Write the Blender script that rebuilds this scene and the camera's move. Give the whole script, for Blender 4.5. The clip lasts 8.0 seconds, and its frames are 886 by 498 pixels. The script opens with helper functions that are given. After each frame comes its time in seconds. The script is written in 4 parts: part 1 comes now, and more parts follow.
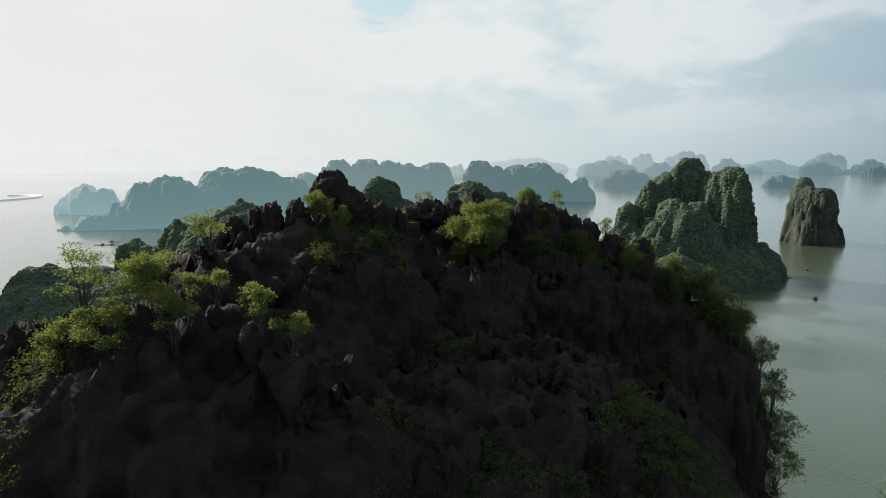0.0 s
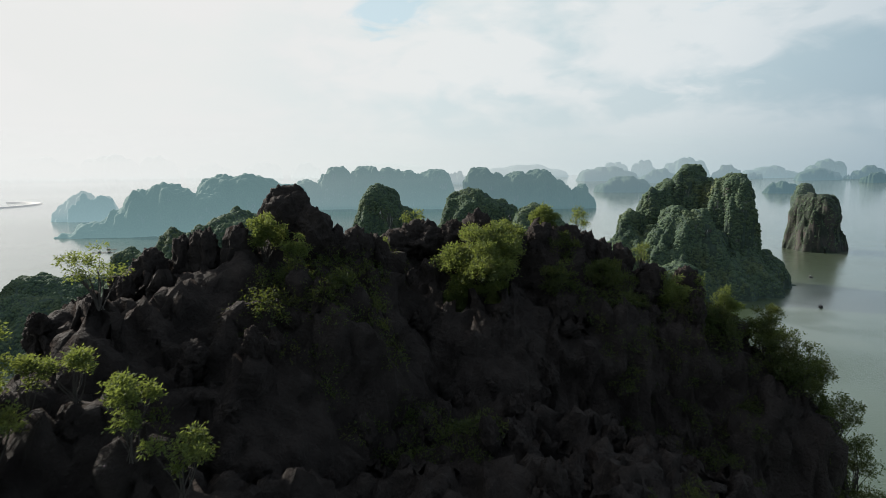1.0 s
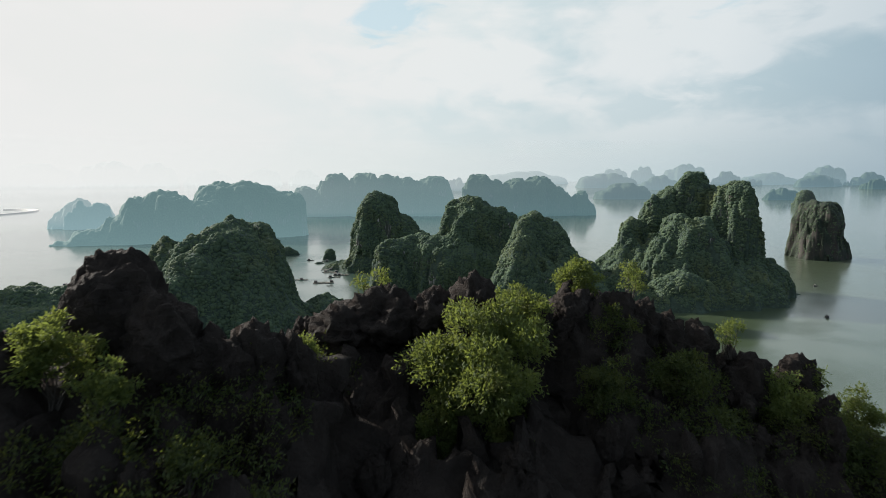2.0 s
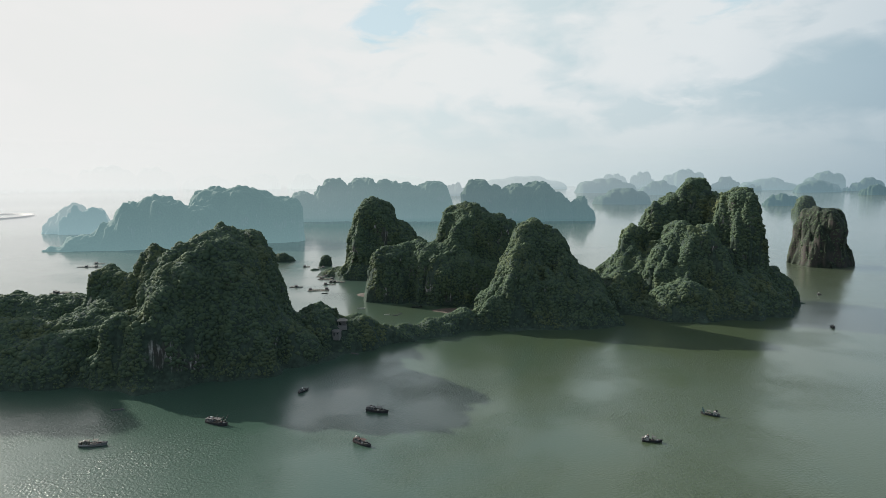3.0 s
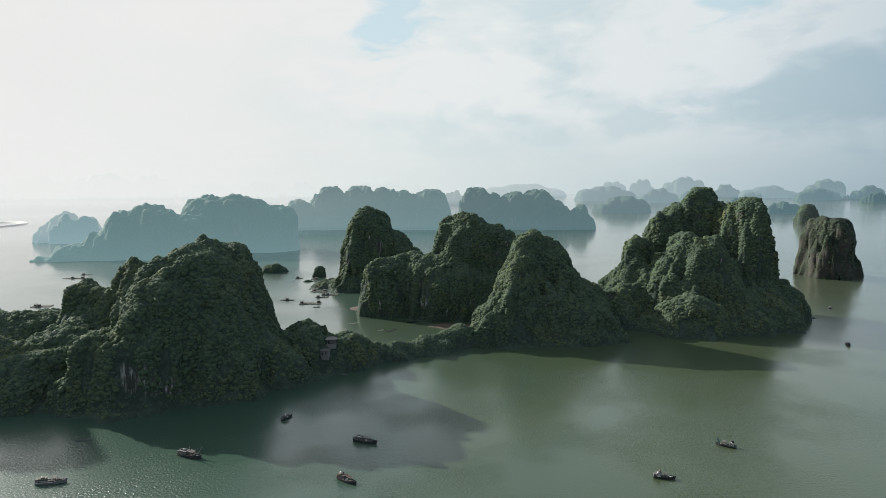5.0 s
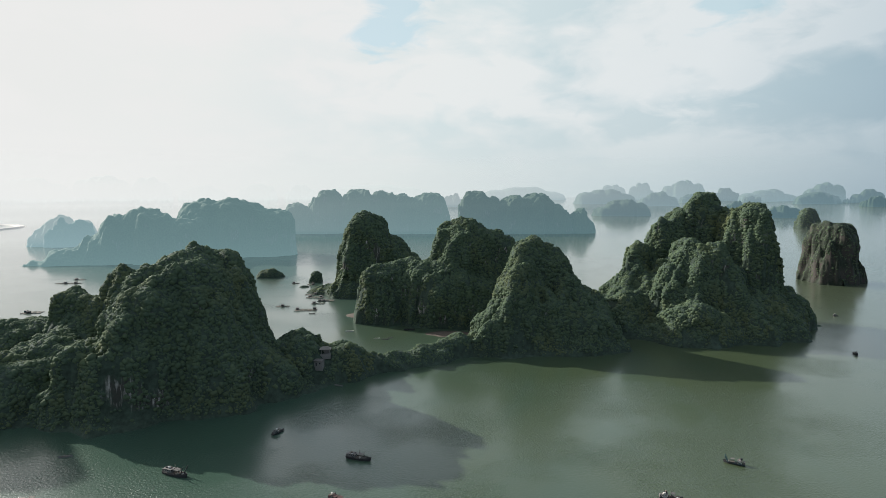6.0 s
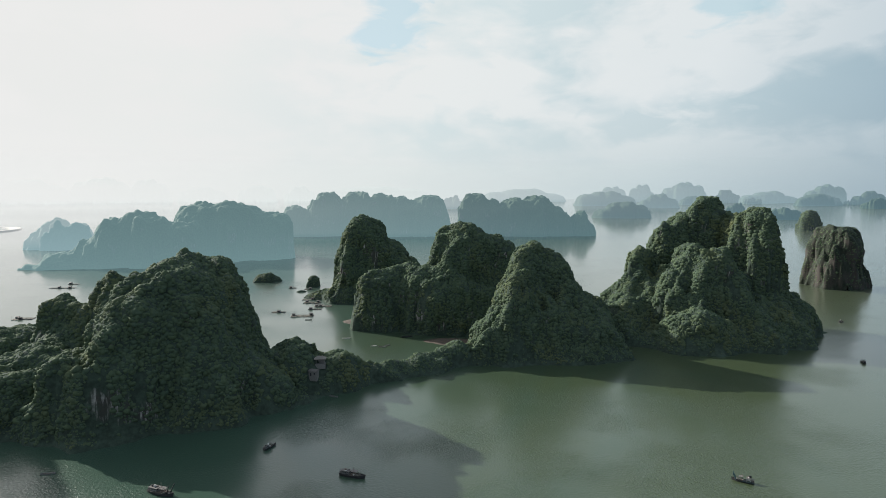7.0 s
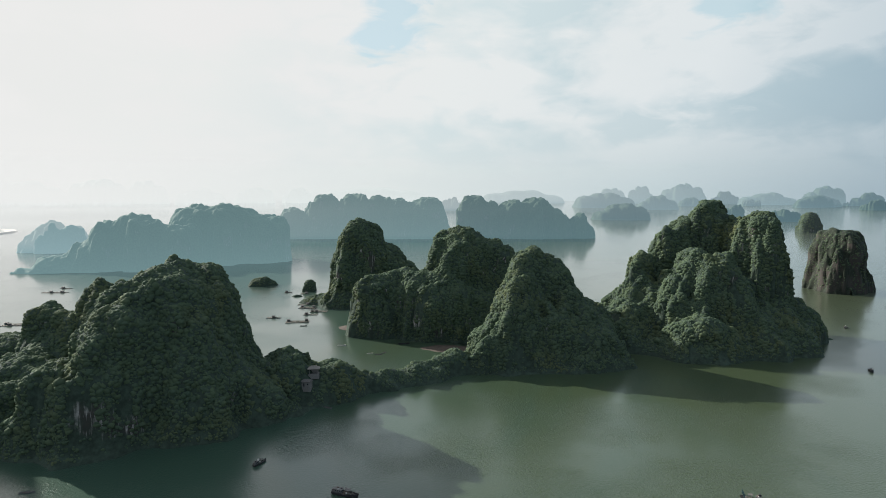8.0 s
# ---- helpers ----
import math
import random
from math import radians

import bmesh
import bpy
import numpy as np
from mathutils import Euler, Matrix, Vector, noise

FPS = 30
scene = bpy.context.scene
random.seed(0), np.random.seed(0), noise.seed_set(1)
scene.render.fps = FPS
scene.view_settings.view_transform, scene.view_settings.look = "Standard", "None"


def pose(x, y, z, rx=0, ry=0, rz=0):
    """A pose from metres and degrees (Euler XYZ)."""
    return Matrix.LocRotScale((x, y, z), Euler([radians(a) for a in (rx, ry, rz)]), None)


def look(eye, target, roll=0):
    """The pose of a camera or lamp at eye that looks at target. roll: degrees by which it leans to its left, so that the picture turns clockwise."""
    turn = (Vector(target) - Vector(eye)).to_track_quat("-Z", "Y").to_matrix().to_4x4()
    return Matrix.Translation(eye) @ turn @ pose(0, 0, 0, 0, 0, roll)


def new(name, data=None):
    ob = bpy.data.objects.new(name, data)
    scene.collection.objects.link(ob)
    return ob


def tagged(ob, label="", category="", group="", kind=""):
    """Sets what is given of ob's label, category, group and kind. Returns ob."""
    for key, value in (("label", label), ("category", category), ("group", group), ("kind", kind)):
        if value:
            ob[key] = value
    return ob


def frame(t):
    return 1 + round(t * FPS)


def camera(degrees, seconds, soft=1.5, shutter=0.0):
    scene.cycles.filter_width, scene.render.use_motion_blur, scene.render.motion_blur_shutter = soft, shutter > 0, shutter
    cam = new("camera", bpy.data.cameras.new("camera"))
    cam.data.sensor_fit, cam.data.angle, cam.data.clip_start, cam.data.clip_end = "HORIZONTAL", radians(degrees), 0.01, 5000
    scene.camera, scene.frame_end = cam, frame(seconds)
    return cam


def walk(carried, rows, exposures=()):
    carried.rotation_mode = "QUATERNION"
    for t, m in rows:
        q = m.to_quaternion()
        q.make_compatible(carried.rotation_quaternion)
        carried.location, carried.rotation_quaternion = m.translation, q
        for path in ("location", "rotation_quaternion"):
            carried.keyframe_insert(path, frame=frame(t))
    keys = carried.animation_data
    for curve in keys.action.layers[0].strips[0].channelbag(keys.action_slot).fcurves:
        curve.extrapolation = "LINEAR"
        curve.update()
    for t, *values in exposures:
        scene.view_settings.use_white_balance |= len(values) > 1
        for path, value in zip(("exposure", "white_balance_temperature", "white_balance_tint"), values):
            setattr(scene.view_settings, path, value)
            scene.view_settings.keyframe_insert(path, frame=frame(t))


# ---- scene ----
cam = camera(72.0, 8.0, soft=0.7, shutter=0.12)
PATH = [
    (0, (-3.445, 3.595, 116.278), (-3.469, 5.573, 115.987), -0.0),
    (0.5, (-3.397, 6.594, 116.277), (-3.421, 8.574, 115.997), -0.0),
    (1, (-3.286, 10.617, 116.431), (-3.31, 12.598, 116.161), -0.1),
    (1.5, (-2.981, 15.414, 116.746), (-3.004, 17.397, 116.486), -0.1),
    (2, (-2.772, 20.587, 117.188), (-2.794, 22.572, 116.939), -0.1),
    (2.2, (-2.733, 22.835, 117.4), (-2.753, 24.82, 117.153), 0.0),
    (3.3, (-0.172, 35.907, 118.547), (-0.191, 37.893, 118.318), -0.0),
    (3.5, (0.245, 38.288, 118.485), (0.224, 40.275, 118.259), -0.0),
    (4, (0.755, 43.932, 119.023), (0.736, 45.919, 118.802), -0.0),
    (4.5, (1.13, 49.7, 119.555), (1.112, 51.688, 119.339), 0.0),
    (6, (2.432, 66.54, 121.8), (2.418, 68.529, 121.599), 0.1),
    (6.5, (3.104, 71.66, 123.002), (3.09, 73.65, 122.803), 0.1),
    (7, (3.598, 76.818, 124.088), (3.584, 78.808, 123.892), 0.1),
    (7.5, (4.099, 82.322, 125.045), (4.087, 84.312, 124.851), 0.1),
    (8, (4.44, 87.838, 126.147), (4.43, 89.829, 125.955), 0.1),
]
STOPS = 0.6
EXPOSURES = [(0, STOPS), (8, STOPS)]
walk(cam, [(t, look(eye, goal, roll)) for t, eye, goal, roll in PATH], EXPOSURES)

AIR = 2 ** -STOPS  # radiance of sky and airlight at this exposure

# ---- light: low sun ahead to the west behind thin cloud ----
SUN = Vector((-168, 111, 89)).normalized()
sun = new("sun", bpy.data.lights.new("sun", "SUN"))
sun.data.energy, sun.data.angle, sun.data.color = 5.0, radians(0.6), (1.0, 0.95, 0.86)
sun.matrix_world = look(SUN * 1000, (0, 0, 0))


def math_node(tree, op, a, b=None, clamp=False):
    n = tree.nodes.new("ShaderNodeMath")
    n.operation, n.use_clamp = op, clamp
    for i, v in enumerate((a, b)):
        if v is None:
            continue
        if isinstance(v, (int, float)):
            n.inputs[i].default_value = v
        else:
            tree.links.new(v, n.inputs[i])
    return n.outputs[0]


def ramp(tree, value, stops):
    n = tree.nodes.new("ShaderNodeValToRGB")
    while len(n.color_ramp.elements) < len(stops):
        n.color_ramp.elements.new(0.5)
    for e, (p, c) in zip(n.color_ramp.elements, stops):
        e.position, e.color = p, (c, c, c, 1) if isinstance(c, (int, float)) else (*c, 1)
    tree.links.new(value, n.inputs[0])
    return n.outputs[0]


def mix(tree, fac, a, b, kind="MIX"):
    n = tree.nodes.new("ShaderNodeMix")
    n.data_type, n.blend_type = "RGBA", kind
    for i, v in ((0, fac), (6, a), (7, b)):
        if isinstance(v, (int, float)):
            n.inputs[i].default_value = v
        elif isinstance(v, tuple):
            n.inputs[i].default_value = (*v, 1)
        else:
            tree.links.new(v, n.inputs[i])
    return n.outputs[2]


def noise_tex(tree, vector, scale, detail=4.0, rough=0.55, warp=0.0):
    n = tree.nodes.new("ShaderNodeTexNoise")
    n.inputs["Scale"].default_value, n.inputs["Detail"].default_value = scale, detail
    n.inputs["Roughness"].default_value, n.inputs["Distortion"].default_value = rough, warp
    tree.links.new(vector, n.inputs["Vector"])
    return n.outputs[0]


CLOUD_SLICE = 3.7
# the air near the horizon: paler towards the sun
HAZE = [(0.0, (0.33, 0.40, 0.45)), (0.40, (0.40, 0.47, 0.52)), (0.49, (0.36, 0.46, 0.52)), (0.62, (0.54, 0.635, 0.665)), (0.80, (0.74, 0.79, 0.785)), (0.92, (0.84, 0.85, 0.84))]


def make_world():
    world = bpy.data.worlds.new("sky")
    scene.world = world
    world.use_nodes = True
    t = world.node_tree
    t.nodes.clear()
    coord = t.nodes.new("ShaderNodeTexCoord").outputs["Generated"]
    xyz = t.nodes.new("ShaderNodeSeparateXYZ")
    t.links.new(coord, xyz.inputs[0])
    up = math_node(t, "MAXIMUM", xyz.outputs[2], 0.0)
    sky = t.nodes.new("ShaderNodeTexSky")
    sky.sky_type, sky.sun_disc = "NISHITA", False
    sky.sun_elevation, sky.sun_rotation = math.asin(SUN.z), math.atan2(SUN.x, SUN.y)
    sky.air_density, sky.dust_density, sky.ozone_density = 1.0, 0.2, 3.0
    blue = t.nodes.new("ShaderNodeVectorMath")
    blue.operation = "SCALE"
    blue.inputs["Scale"].default_value = 0.15
    t.links.new(sky.outputs[0], blue.inputs[0])
    # cloud sheet seen in perspective
    lift = math_node(t, "ADD", up, 0.38)
    flat = t.nodes.new("ShaderNodeCombineXYZ")
    t.links.new(math_node(t, "DIVIDE", xyz.outputs[0], lift), flat.inputs[0])
    t.links.new(math_node(t, "DIVIDE", xyz.outputs[1], lift), flat.inputs[1])
    flat.inputs[2].default_value = CLOUD_SLICE
    body = noise_tex(t, flat.outputs[0], 1.5, 8, 0.5, 0.2)
    layered = t.nodes.new("ShaderNodeVectorMath")
    layered.operation = "MULTIPLY"
    layered.inputs[1].default_value = (1.0, 1.0, 2.3)
    t.links.new(coord, layered.inputs[0])
    heap = noise_tex(t, layered.outputs[0], 3.6, 7, 0.5, 0.5)
    fine = noise_tex(t, layered.outputs[0], 10.0, 7, 0.52, 0.5)
    wisp = noise_tex(t, layered.outputs[0], 13.0, 6, 0.55, 0.6)
    # nearness to the sun
    near = t.nodes.new("ShaderNodeVectorMath")
    near.operation = "DOT_PRODUCT"
    near.inputs[1].default_value = SUN
    t.links.new(coord, near.inputs[0])
    half = t.nodes.new("ShaderNodeMath")
    half.operation, half.use_clamp = "MULTIPLY_ADD", True
    t.links.new(near.outputs["Value"], half.inputs[0])
    half.inputs[1].default_value, half.inputs[2].default_value = 0.5, 0.5
    glow = half.outputs[0]
    # closed cloud low down, with two small gaps; blue between the clouds overhead
    cover = math_node(t, "MAXIMUM", ramp(t, body, [(0.50, 0.0), (0.66, 1.0)]), ramp(t, xyz.outputs[2], [(0.30, 1.0), (0.45, 0.0)]))
    gaps = None
    for way, wide in ((Vector((-0.09, 0.961, 0.265)), 0.066), (Vector((0.40, 0.880, 0.285)), 0.065)):
        off = t.nodes.new("ShaderNodeVectorMath")
        off.operation = "DISTANCE"
        off.inputs[1].default_value = way
        t.links.new(coord, off.inputs[0])
        ragged = math_node(t, "ADD", off.outputs["Value"], math_node(t, "MULTIPLY", math_node(t, "SUBTRACT", wisp, 0.5), 0.22))
        gap = ramp(t, ragged, [(wide * 0.4, 0.0), (wide, 1.0)])
        gaps = gap if gaps is None else math_node(t, "MINIMUM", gaps, gap)
    cover = math_node(t, "MAXIMUM", cover, ramp(t, glow, [(0.84, 0.0), (0.92, 1.0)]))
    cover = math_node(t, "MULTIPLY", math_node(t, "MAXIMUM", cover, 0.62), math_node(t, "ADD", math_node(t, "MULTIPLY", gaps, 0.6), 0.4))
    tone = ramp(t, math_node(t, "ADD", math_node(t, "MULTIPLY", heap, 0.6), math_node(t, "MULTIPLY", fine, 0.4)), [(0.43, 0.0), (0.56, 1.0)])
    # heaped cloud to the north-east, flat grey bases below and beside it
    for way, wide, flatten, goal in ((Vector((0.62, 1, 0.150)), 0.20, 3.2, 0.0), (Vector((0.31, 1, 0.112)), 0.10, 3.0, 0.15), (Vector((0.30, 1, 0.20)), 0.085, 1.2, 1.0),
                                     (Vector((0.385, 1, 0.235)), 0.075, 1.2, 1.0), (Vector((0.455, 1, 0.195)), 0.065, 1.3, 1.0), (Vector((0.11, 1, 0.135)), 0.05, 1.8, 1.0)):
        way = way.normalized()
        squash = t.nodes.new("ShaderNodeVectorMath")
        squash.operation = "MULTIPLY"
        squash.inputs[1].default_value = (1, 1, flatten)
        t.links.new(coord, squash.inputs[0])
        off = t.nodes.new("ShaderNodeVectorMath")
        off.operation = "DISTANCE"
        off.inputs[1].default_value = (way.x, way.y, way.z * flatten)
        t.links.new(squash.outputs[0], off.inputs[0])
        ragged = math_node(t, "ADD", off.outputs["Value"], math_node(t, "MULTIPLY", math_node(t, "SUBTRACT", wisp, 0.5), 0.16 if goal > 0.5 else 0.3))
        tone = mix(t, ramp(t, ragged, [(wide * 0.45, 0.95), (wide * 1.05, 0.0)]), tone, (goal, goal, goal))
    dark = ramp(t, glow, [(0.0, (0.38, 0.49, 0.59)), (0.40, (0.38, 0.49, 0.58)), (0.49, (0.33, 0.45, 0.53)), (0.62, (0.51, 0.63, 0.68)), (0.78, (0.65, 0.75, 0.775)), (0.90, (0.81, 0.83, 0.82)), (0.975, (0.83, 0.83, 0.82)), (0.995, (3.0, 2.9, 2.8))])
    light = ramp(t, glow, [(0.0, (0.50, 0.60, 0.69)), (0.40, (0.52, 0.61, 0.68)), (0.49, (0.51, 0.605, 0.665)), (0.62, (0.735, 0.785, 0.805)), (0.78, (0.80, 0.83, 0.83)), (0.90, (0.83, 0.83, 0.825)), (0.975, (0.85, 0.85, 0.84)), (0.995, (3.2, 3.1, 3.0))])
    cloud = mix(t, tone, dark, light)
    both = mix(t, cover, mix(t, ramp(t, xyz.outputs[2], [(0.30, 0.75), (0.5, 0.0)]), blue.outputs[0], (0.50, 0.72, 0.76)), cloud)
    haze = ramp(t, glow, HAZE)
    low = ramp(t, xyz.outputs[2], [(0.0, 0.95), (0.035, 0.70), (0.13, 0.0)])
    out = mix(t, low, both, haze)
    back = t.nodes.new("ShaderNodeBackground")
    back.inputs[1].default_value = AIR
    t.links.new(out, back.inputs[0])
    t.links.new(back.outputs[0], t.nodes.new("ShaderNodeOutputWorld").inputs[0])


make_world()


# ---- materials ----
def material(name):
    m = bpy.data.materials.new(name)
    m.use_nodes = True
    t = m.node_tree
    t.nodes.clear()
    out = t.nodes.new("ShaderNodeOutputMaterial")
    b = t.nodes.new("ShaderNodeBsdfPrincipled")
    t.links.new(b.outputs[0], out.inputs[0])
    return m, t, b, out


def bump(t, b, height, strength, distance):
    n = t.nodes.new("ShaderNodeBump")
    n.inputs["Strength"].default_value, n.inputs["Distance"].default_value = strength, distance
    t.links.new(height, n.inputs["Height"])
    t.links.new(n.outputs[0], b.inputs["Normal"])


def place(t):
    return t.nodes.new("ShaderNodeNewGeometry").outputs["Position"]


def stretched(t, x, y, z):
    n = t.nodes.new("ShaderNodeVectorMath")
    n.operation = "MULTIPLY"
    n.inputs[1].default_value = (x, y, z)
    t.links.new(place(t), n.inputs[0])
    return n.outputs[0]


def water_material():
    m, t, b, out = material("bay_water")
    silt = noise_tex(t, stretched(t, 1, 0.6, 1), 0.006, 5, 0.55, 0.6)
    east = t.nodes.new("ShaderNodeSeparateXYZ")
    t.links.new(place(t), east.inputs[0])
    plume = math_node(t, "ADD", math_node(t, "MULTIPLY", east.outputs[0], 0.0022), math_node(t, "MULTIPLY", silt, 1.6))
    colour = mix(t, ramp(t, plume, [(0.62, 0.0), (1.15, 1.0)]), (0.035, 0.070, 0.050), (0.044, 0.064, 0.030))
    t.links.new(colour, b.inputs["Base Color"])
    b.inputs["IOR"].default_value = 1.33
    b.inputs["Specular IOR Level"].default_value = 0.4
    b.inputs["Sheen Weight"].default_value, b.inputs["Sheen Roughness"].default_value = 0.03, 0.28
    # still surface film over the silty body
    b.inputs["Coat Weight"].default_value, b.inputs["Coat IOR"].default_value, b.inputs["Coat Roughness"].default_value = 1.0, 1.33, 0.11
    away = t.nodes.new("ShaderNodeVectorMath")
    away.operation = "LENGTH"
    t.links.new(place(t), away.inputs[0])
    miles = math_node(t, "DIVIDE", away.outputs["Value"], 2000.0)
    # ripples near, their mean slope as gloss far out
    t.links.new(ramp(t, miles, [(0.12, 0.30), (0.24, 0.30), (0.38, 0.32), (0.6, 0.32)]), b.inputs["Roughness"])
    chop = noise_tex(t, stretched(t, 0.8, 1.0, 1.0), 1.0, 3, 0.55, 0.3)
    gust = noise_tex(t, place(t), 0.013, 4, 0.55)
    n = t.nodes.new("ShaderNodeBump")
    n.inputs["Distance"].default_value = 0.48
    calm = ramp(t, gust, [(0.42, 0.18), (0.62, 1.0)])
    t.links.new(math_node(t, "MULTIPLY", calm, ramp(t, miles, [(0.14, 0.95), (0.30, 0.40), (0.6, 0.05)])), n.inputs["Strength"])
    t.links.new(chop, n.inputs["Height"])
    t.links.new(n.outputs[0], b.inputs["Normal"])
    t.links.new(n.outputs[0], b.inputs["Coat Normal"])
    return m


def karst_material(name, green, pale, haze_glow=None, bias=0.0):
    """Limestone with scrub on its gentler faces. A far range also glows: its haze is painted in as emission."""
    m, t, b, out = material(name)
    p = place(t)
    normal = t.nodes.new("ShaderNodeNewGeometry").outputs["Normal"]
    nz = t.nodes.new("ShaderNodeSeparateXYZ")
    t.links.new(normal, nz.inputs[0])
    streak = noise_tex(t, stretched(t, 1, 1, 0.13), 0.62, 4, 0.55)
    patch = noise_tex(t, p, 0.045, 6, 0.6)
    rock = mix(t, ramp(t, streak, [(0.52, 0.0), (0.62, 1.0)]), (0.050, 0.047, 0.043), pale)
    rock = mix(t, ramp(t, noise_tex(t, p, 0.9, 4, 0.6), [(0.4, 0.0), (0.7, 0.5)]), rock, (0.065, 0.053, 0.043))
    leaf = mix(t, ramp(t, noise_tex(t, p, 0.35, 5, 0.6), [(0.35, 0.0), (0.68, 1.0)]), tuple(c * 0.5 for c in green), green)
    bare = math_node(t, "ADD", math_node(t, "MULTIPLY", nz.outputs[2], -0.9), patch)
    fac = ramp(t, bare, [(0.43 - bias, 0.0), (0.60 - bias, 1.0)])
    t.links.new(mix(t, fac, leaf, rock), b.inputs["Base Color"])
    b.inputs["Roughness"].default_value = 0.9
    b.inputs["Specular IOR Level"].default_value = 0.15
    b.inputs["Sheen Weight"].default_value, b.inputs["Sheen Roughness"].default_value = 0.05, 0.6
    b.inputs["Sheen Tint"].default_value = (0.6, 0.8, 0.85, 1)
    bump(t, b, noise_tex(t, p, 0.5, 6, 0.6), 0.5, 1.2)
    # airlight painted as a glow of the rock, stronger towards its foot
    if haze_glow:
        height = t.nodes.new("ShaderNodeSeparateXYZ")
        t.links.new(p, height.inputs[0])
        t.links.new(ramp(t, math_node(t, "DIVIDE", height.outputs[2], 110.0), [(0.0, tuple(c * 1.22 for c in haze_glow)), (0.45, tuple(c * 1.05 for c in haze_glow)), (1.0, tuple(c * 0.88 for c in haze_glow))]), b.inputs["Emission Color"])
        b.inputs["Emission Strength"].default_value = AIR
    return m


def scrub_material(name, deep, bright, dry=(0.12, 0.10, 0.035), through_light=0.2, grain=0.5, sheen=0.0, glowing=(0.30, 0.36, 0.05), gloss=0.25, tufts=0.0):
    """Leaves: each clump a little different, some light passing through."""
    m, t, b, out = material(name)
    rnd = t.nodes.new("ShaderNodeNewGeometry").outputs["Random Per Island"]
    c = mix(t, rnd, deep, bright)
    c = mix(t, ramp(t, noise_tex(t, place(t), grain, 4, 0.6), [(0.50, 0.0), (0.72, 0.7)]), c, dry)
    t.links.new(c, b.inputs["Base Color"])
    b.inputs["Roughness"].default_value = 0.7
    b.inputs["Specular IOR Level"].default_value = gloss
    b.inputs["Sheen Weight"].default_value, b.inputs["Sheen Roughness"].default_value = sheen, 0.6
    b.inputs["Sheen Tint"].default_value = (0.6, 0.8, 0.85, 1)
    if tufts:
        bump(t, b, noise_tex(t, place(t), tufts, 4, 0.65), 0.55, 0.3)
    tr = t.nodes.new("ShaderNodeBsdfTranslucent")
    t.links.new(mix(t, 0.6, c, glowing), tr.inputs[0])
    sh = t.nodes.new("ShaderNodeMixShader")
    sh.inputs[0].default_value = through_light
    t.links.new(b.outputs[0], sh.inputs[1])
    t.links.new(tr.outputs[0], sh.inputs[2])
    t.links.new(sh.outputs[0], out.inputs[0])
    return m


def plain(name, colour, rough=0.7, spread=0.35, grain=6.0, metal=0.0):
    m, t, b, out = material(name)
    n = noise_tex(t, place(t), grain, 5, 0.6)
    t.links.new(mix(t, ramp(t, n, [(0.3, 0.0), (0.7, 1.0)]), tuple(c * (1 - spread) for c in colour), colour), b.inputs["Base Color"])
    b.inputs["Roughness"].default_value, b.inputs["Metallic"].default_value = rough, metal
    bump(t, b, noise_tex(t, place(t), grain * 4, 3, 0.6), 0.25, 0.03)
    return m


def near_rock_material():
    m, t, b, out = material("weathered_black_limestone")
    p = place(t)
    a = noise_tex(t, p, 1.1, 7, 0.65, 0.4)
    c = mix(t, ramp(t, a, [(0.35, 0.0), (0.7, 1.0)]), (0.035, 0.028, 0.025), (0.053, 0.042, 0.037))
    lichen = noise_tex(t, p, 4.5, 5, 0.6)
    c = mix(t, ramp(t, lichen, [(0.62, 0.0), (0.75, 0.4)]), c, (0.10, 0.09, 0.085))
    t.links.new(c, b.inputs["Base Color"])
    b.inputs["Roughness"].default_value = 0.85
    b.inputs["Specular IOR Level"].default_value = 0.16
    rough = math_node(t, "ADD", noise_tex(t, p, 3.2, 9, 0.7, 0.6), math_node(t, "MULTIPLY", noise_tex(t, p, 13.0, 6, 0.7, 0.3), 0.5))
    for scale, deep in ((2.3, 0.55), (6.5, 0.28)):  # scalloped solution pits
        cell = t.nodes.new("ShaderNodeTexVoronoi")
        cell.feature = "SMOOTH_F1"
        cell.inputs["Scale"].default_value, cell.inputs["Smoothness"].default_value = scale, 0.25
        t.links.new(p, cell.inputs["Vector"])
        rough = math_node(t, "ADD", rough, math_node(t, "MULTIPLY", cell.outputs["Distance"], deep))
    bump(t, b, rough, 0.95, 0.42)
    return m


WATER = water_material()
KARST = karst_material("scrubby_limestone", (0.052, 0.076, 0.056), (0.44, 0.41, 0.39))
BARE = karst_material("bare_dark_limestone", (0.034, 0.042, 0.030), (0.050, 0.038, 0.038), None, 0.12)
CROWN = scrub_material("far_tree_leaves", (0.066, 0.096, 0.068), (0.084, 0.115, 0.068), (0.115, 0.125, 0.060), 0.12, 0.03, 0.0, (0.30, 0.36, 0.08), 0.02, 1.6)
SAND = plain("wet_red_sand", (0.085, 0.064, 0.05), 0.8, 0.3, 0.3)
NEAR_ROCK = near_rock_material()
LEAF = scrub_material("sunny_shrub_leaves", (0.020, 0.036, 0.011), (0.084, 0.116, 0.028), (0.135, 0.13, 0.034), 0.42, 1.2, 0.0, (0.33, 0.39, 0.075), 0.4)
# darker copy of the shrub leaves, with the slope's shade in its colour
DARK_LEAF = scrub_material("shade_darkened_scrub_leaves", (0.015, 0.025, 0.010), (0.040, 0.055, 0.018), (0.06, 0.05, 0.018), 0.25, 1.0)
TWIG = plain("grey_twig_bark", (0.055, 0.046, 0.038), 0.85, 0.4, 20)
HULL = plain("tarred_hull_planks", (0.035, 0.035, 0.04), 0.55, 0.5, 1.5)
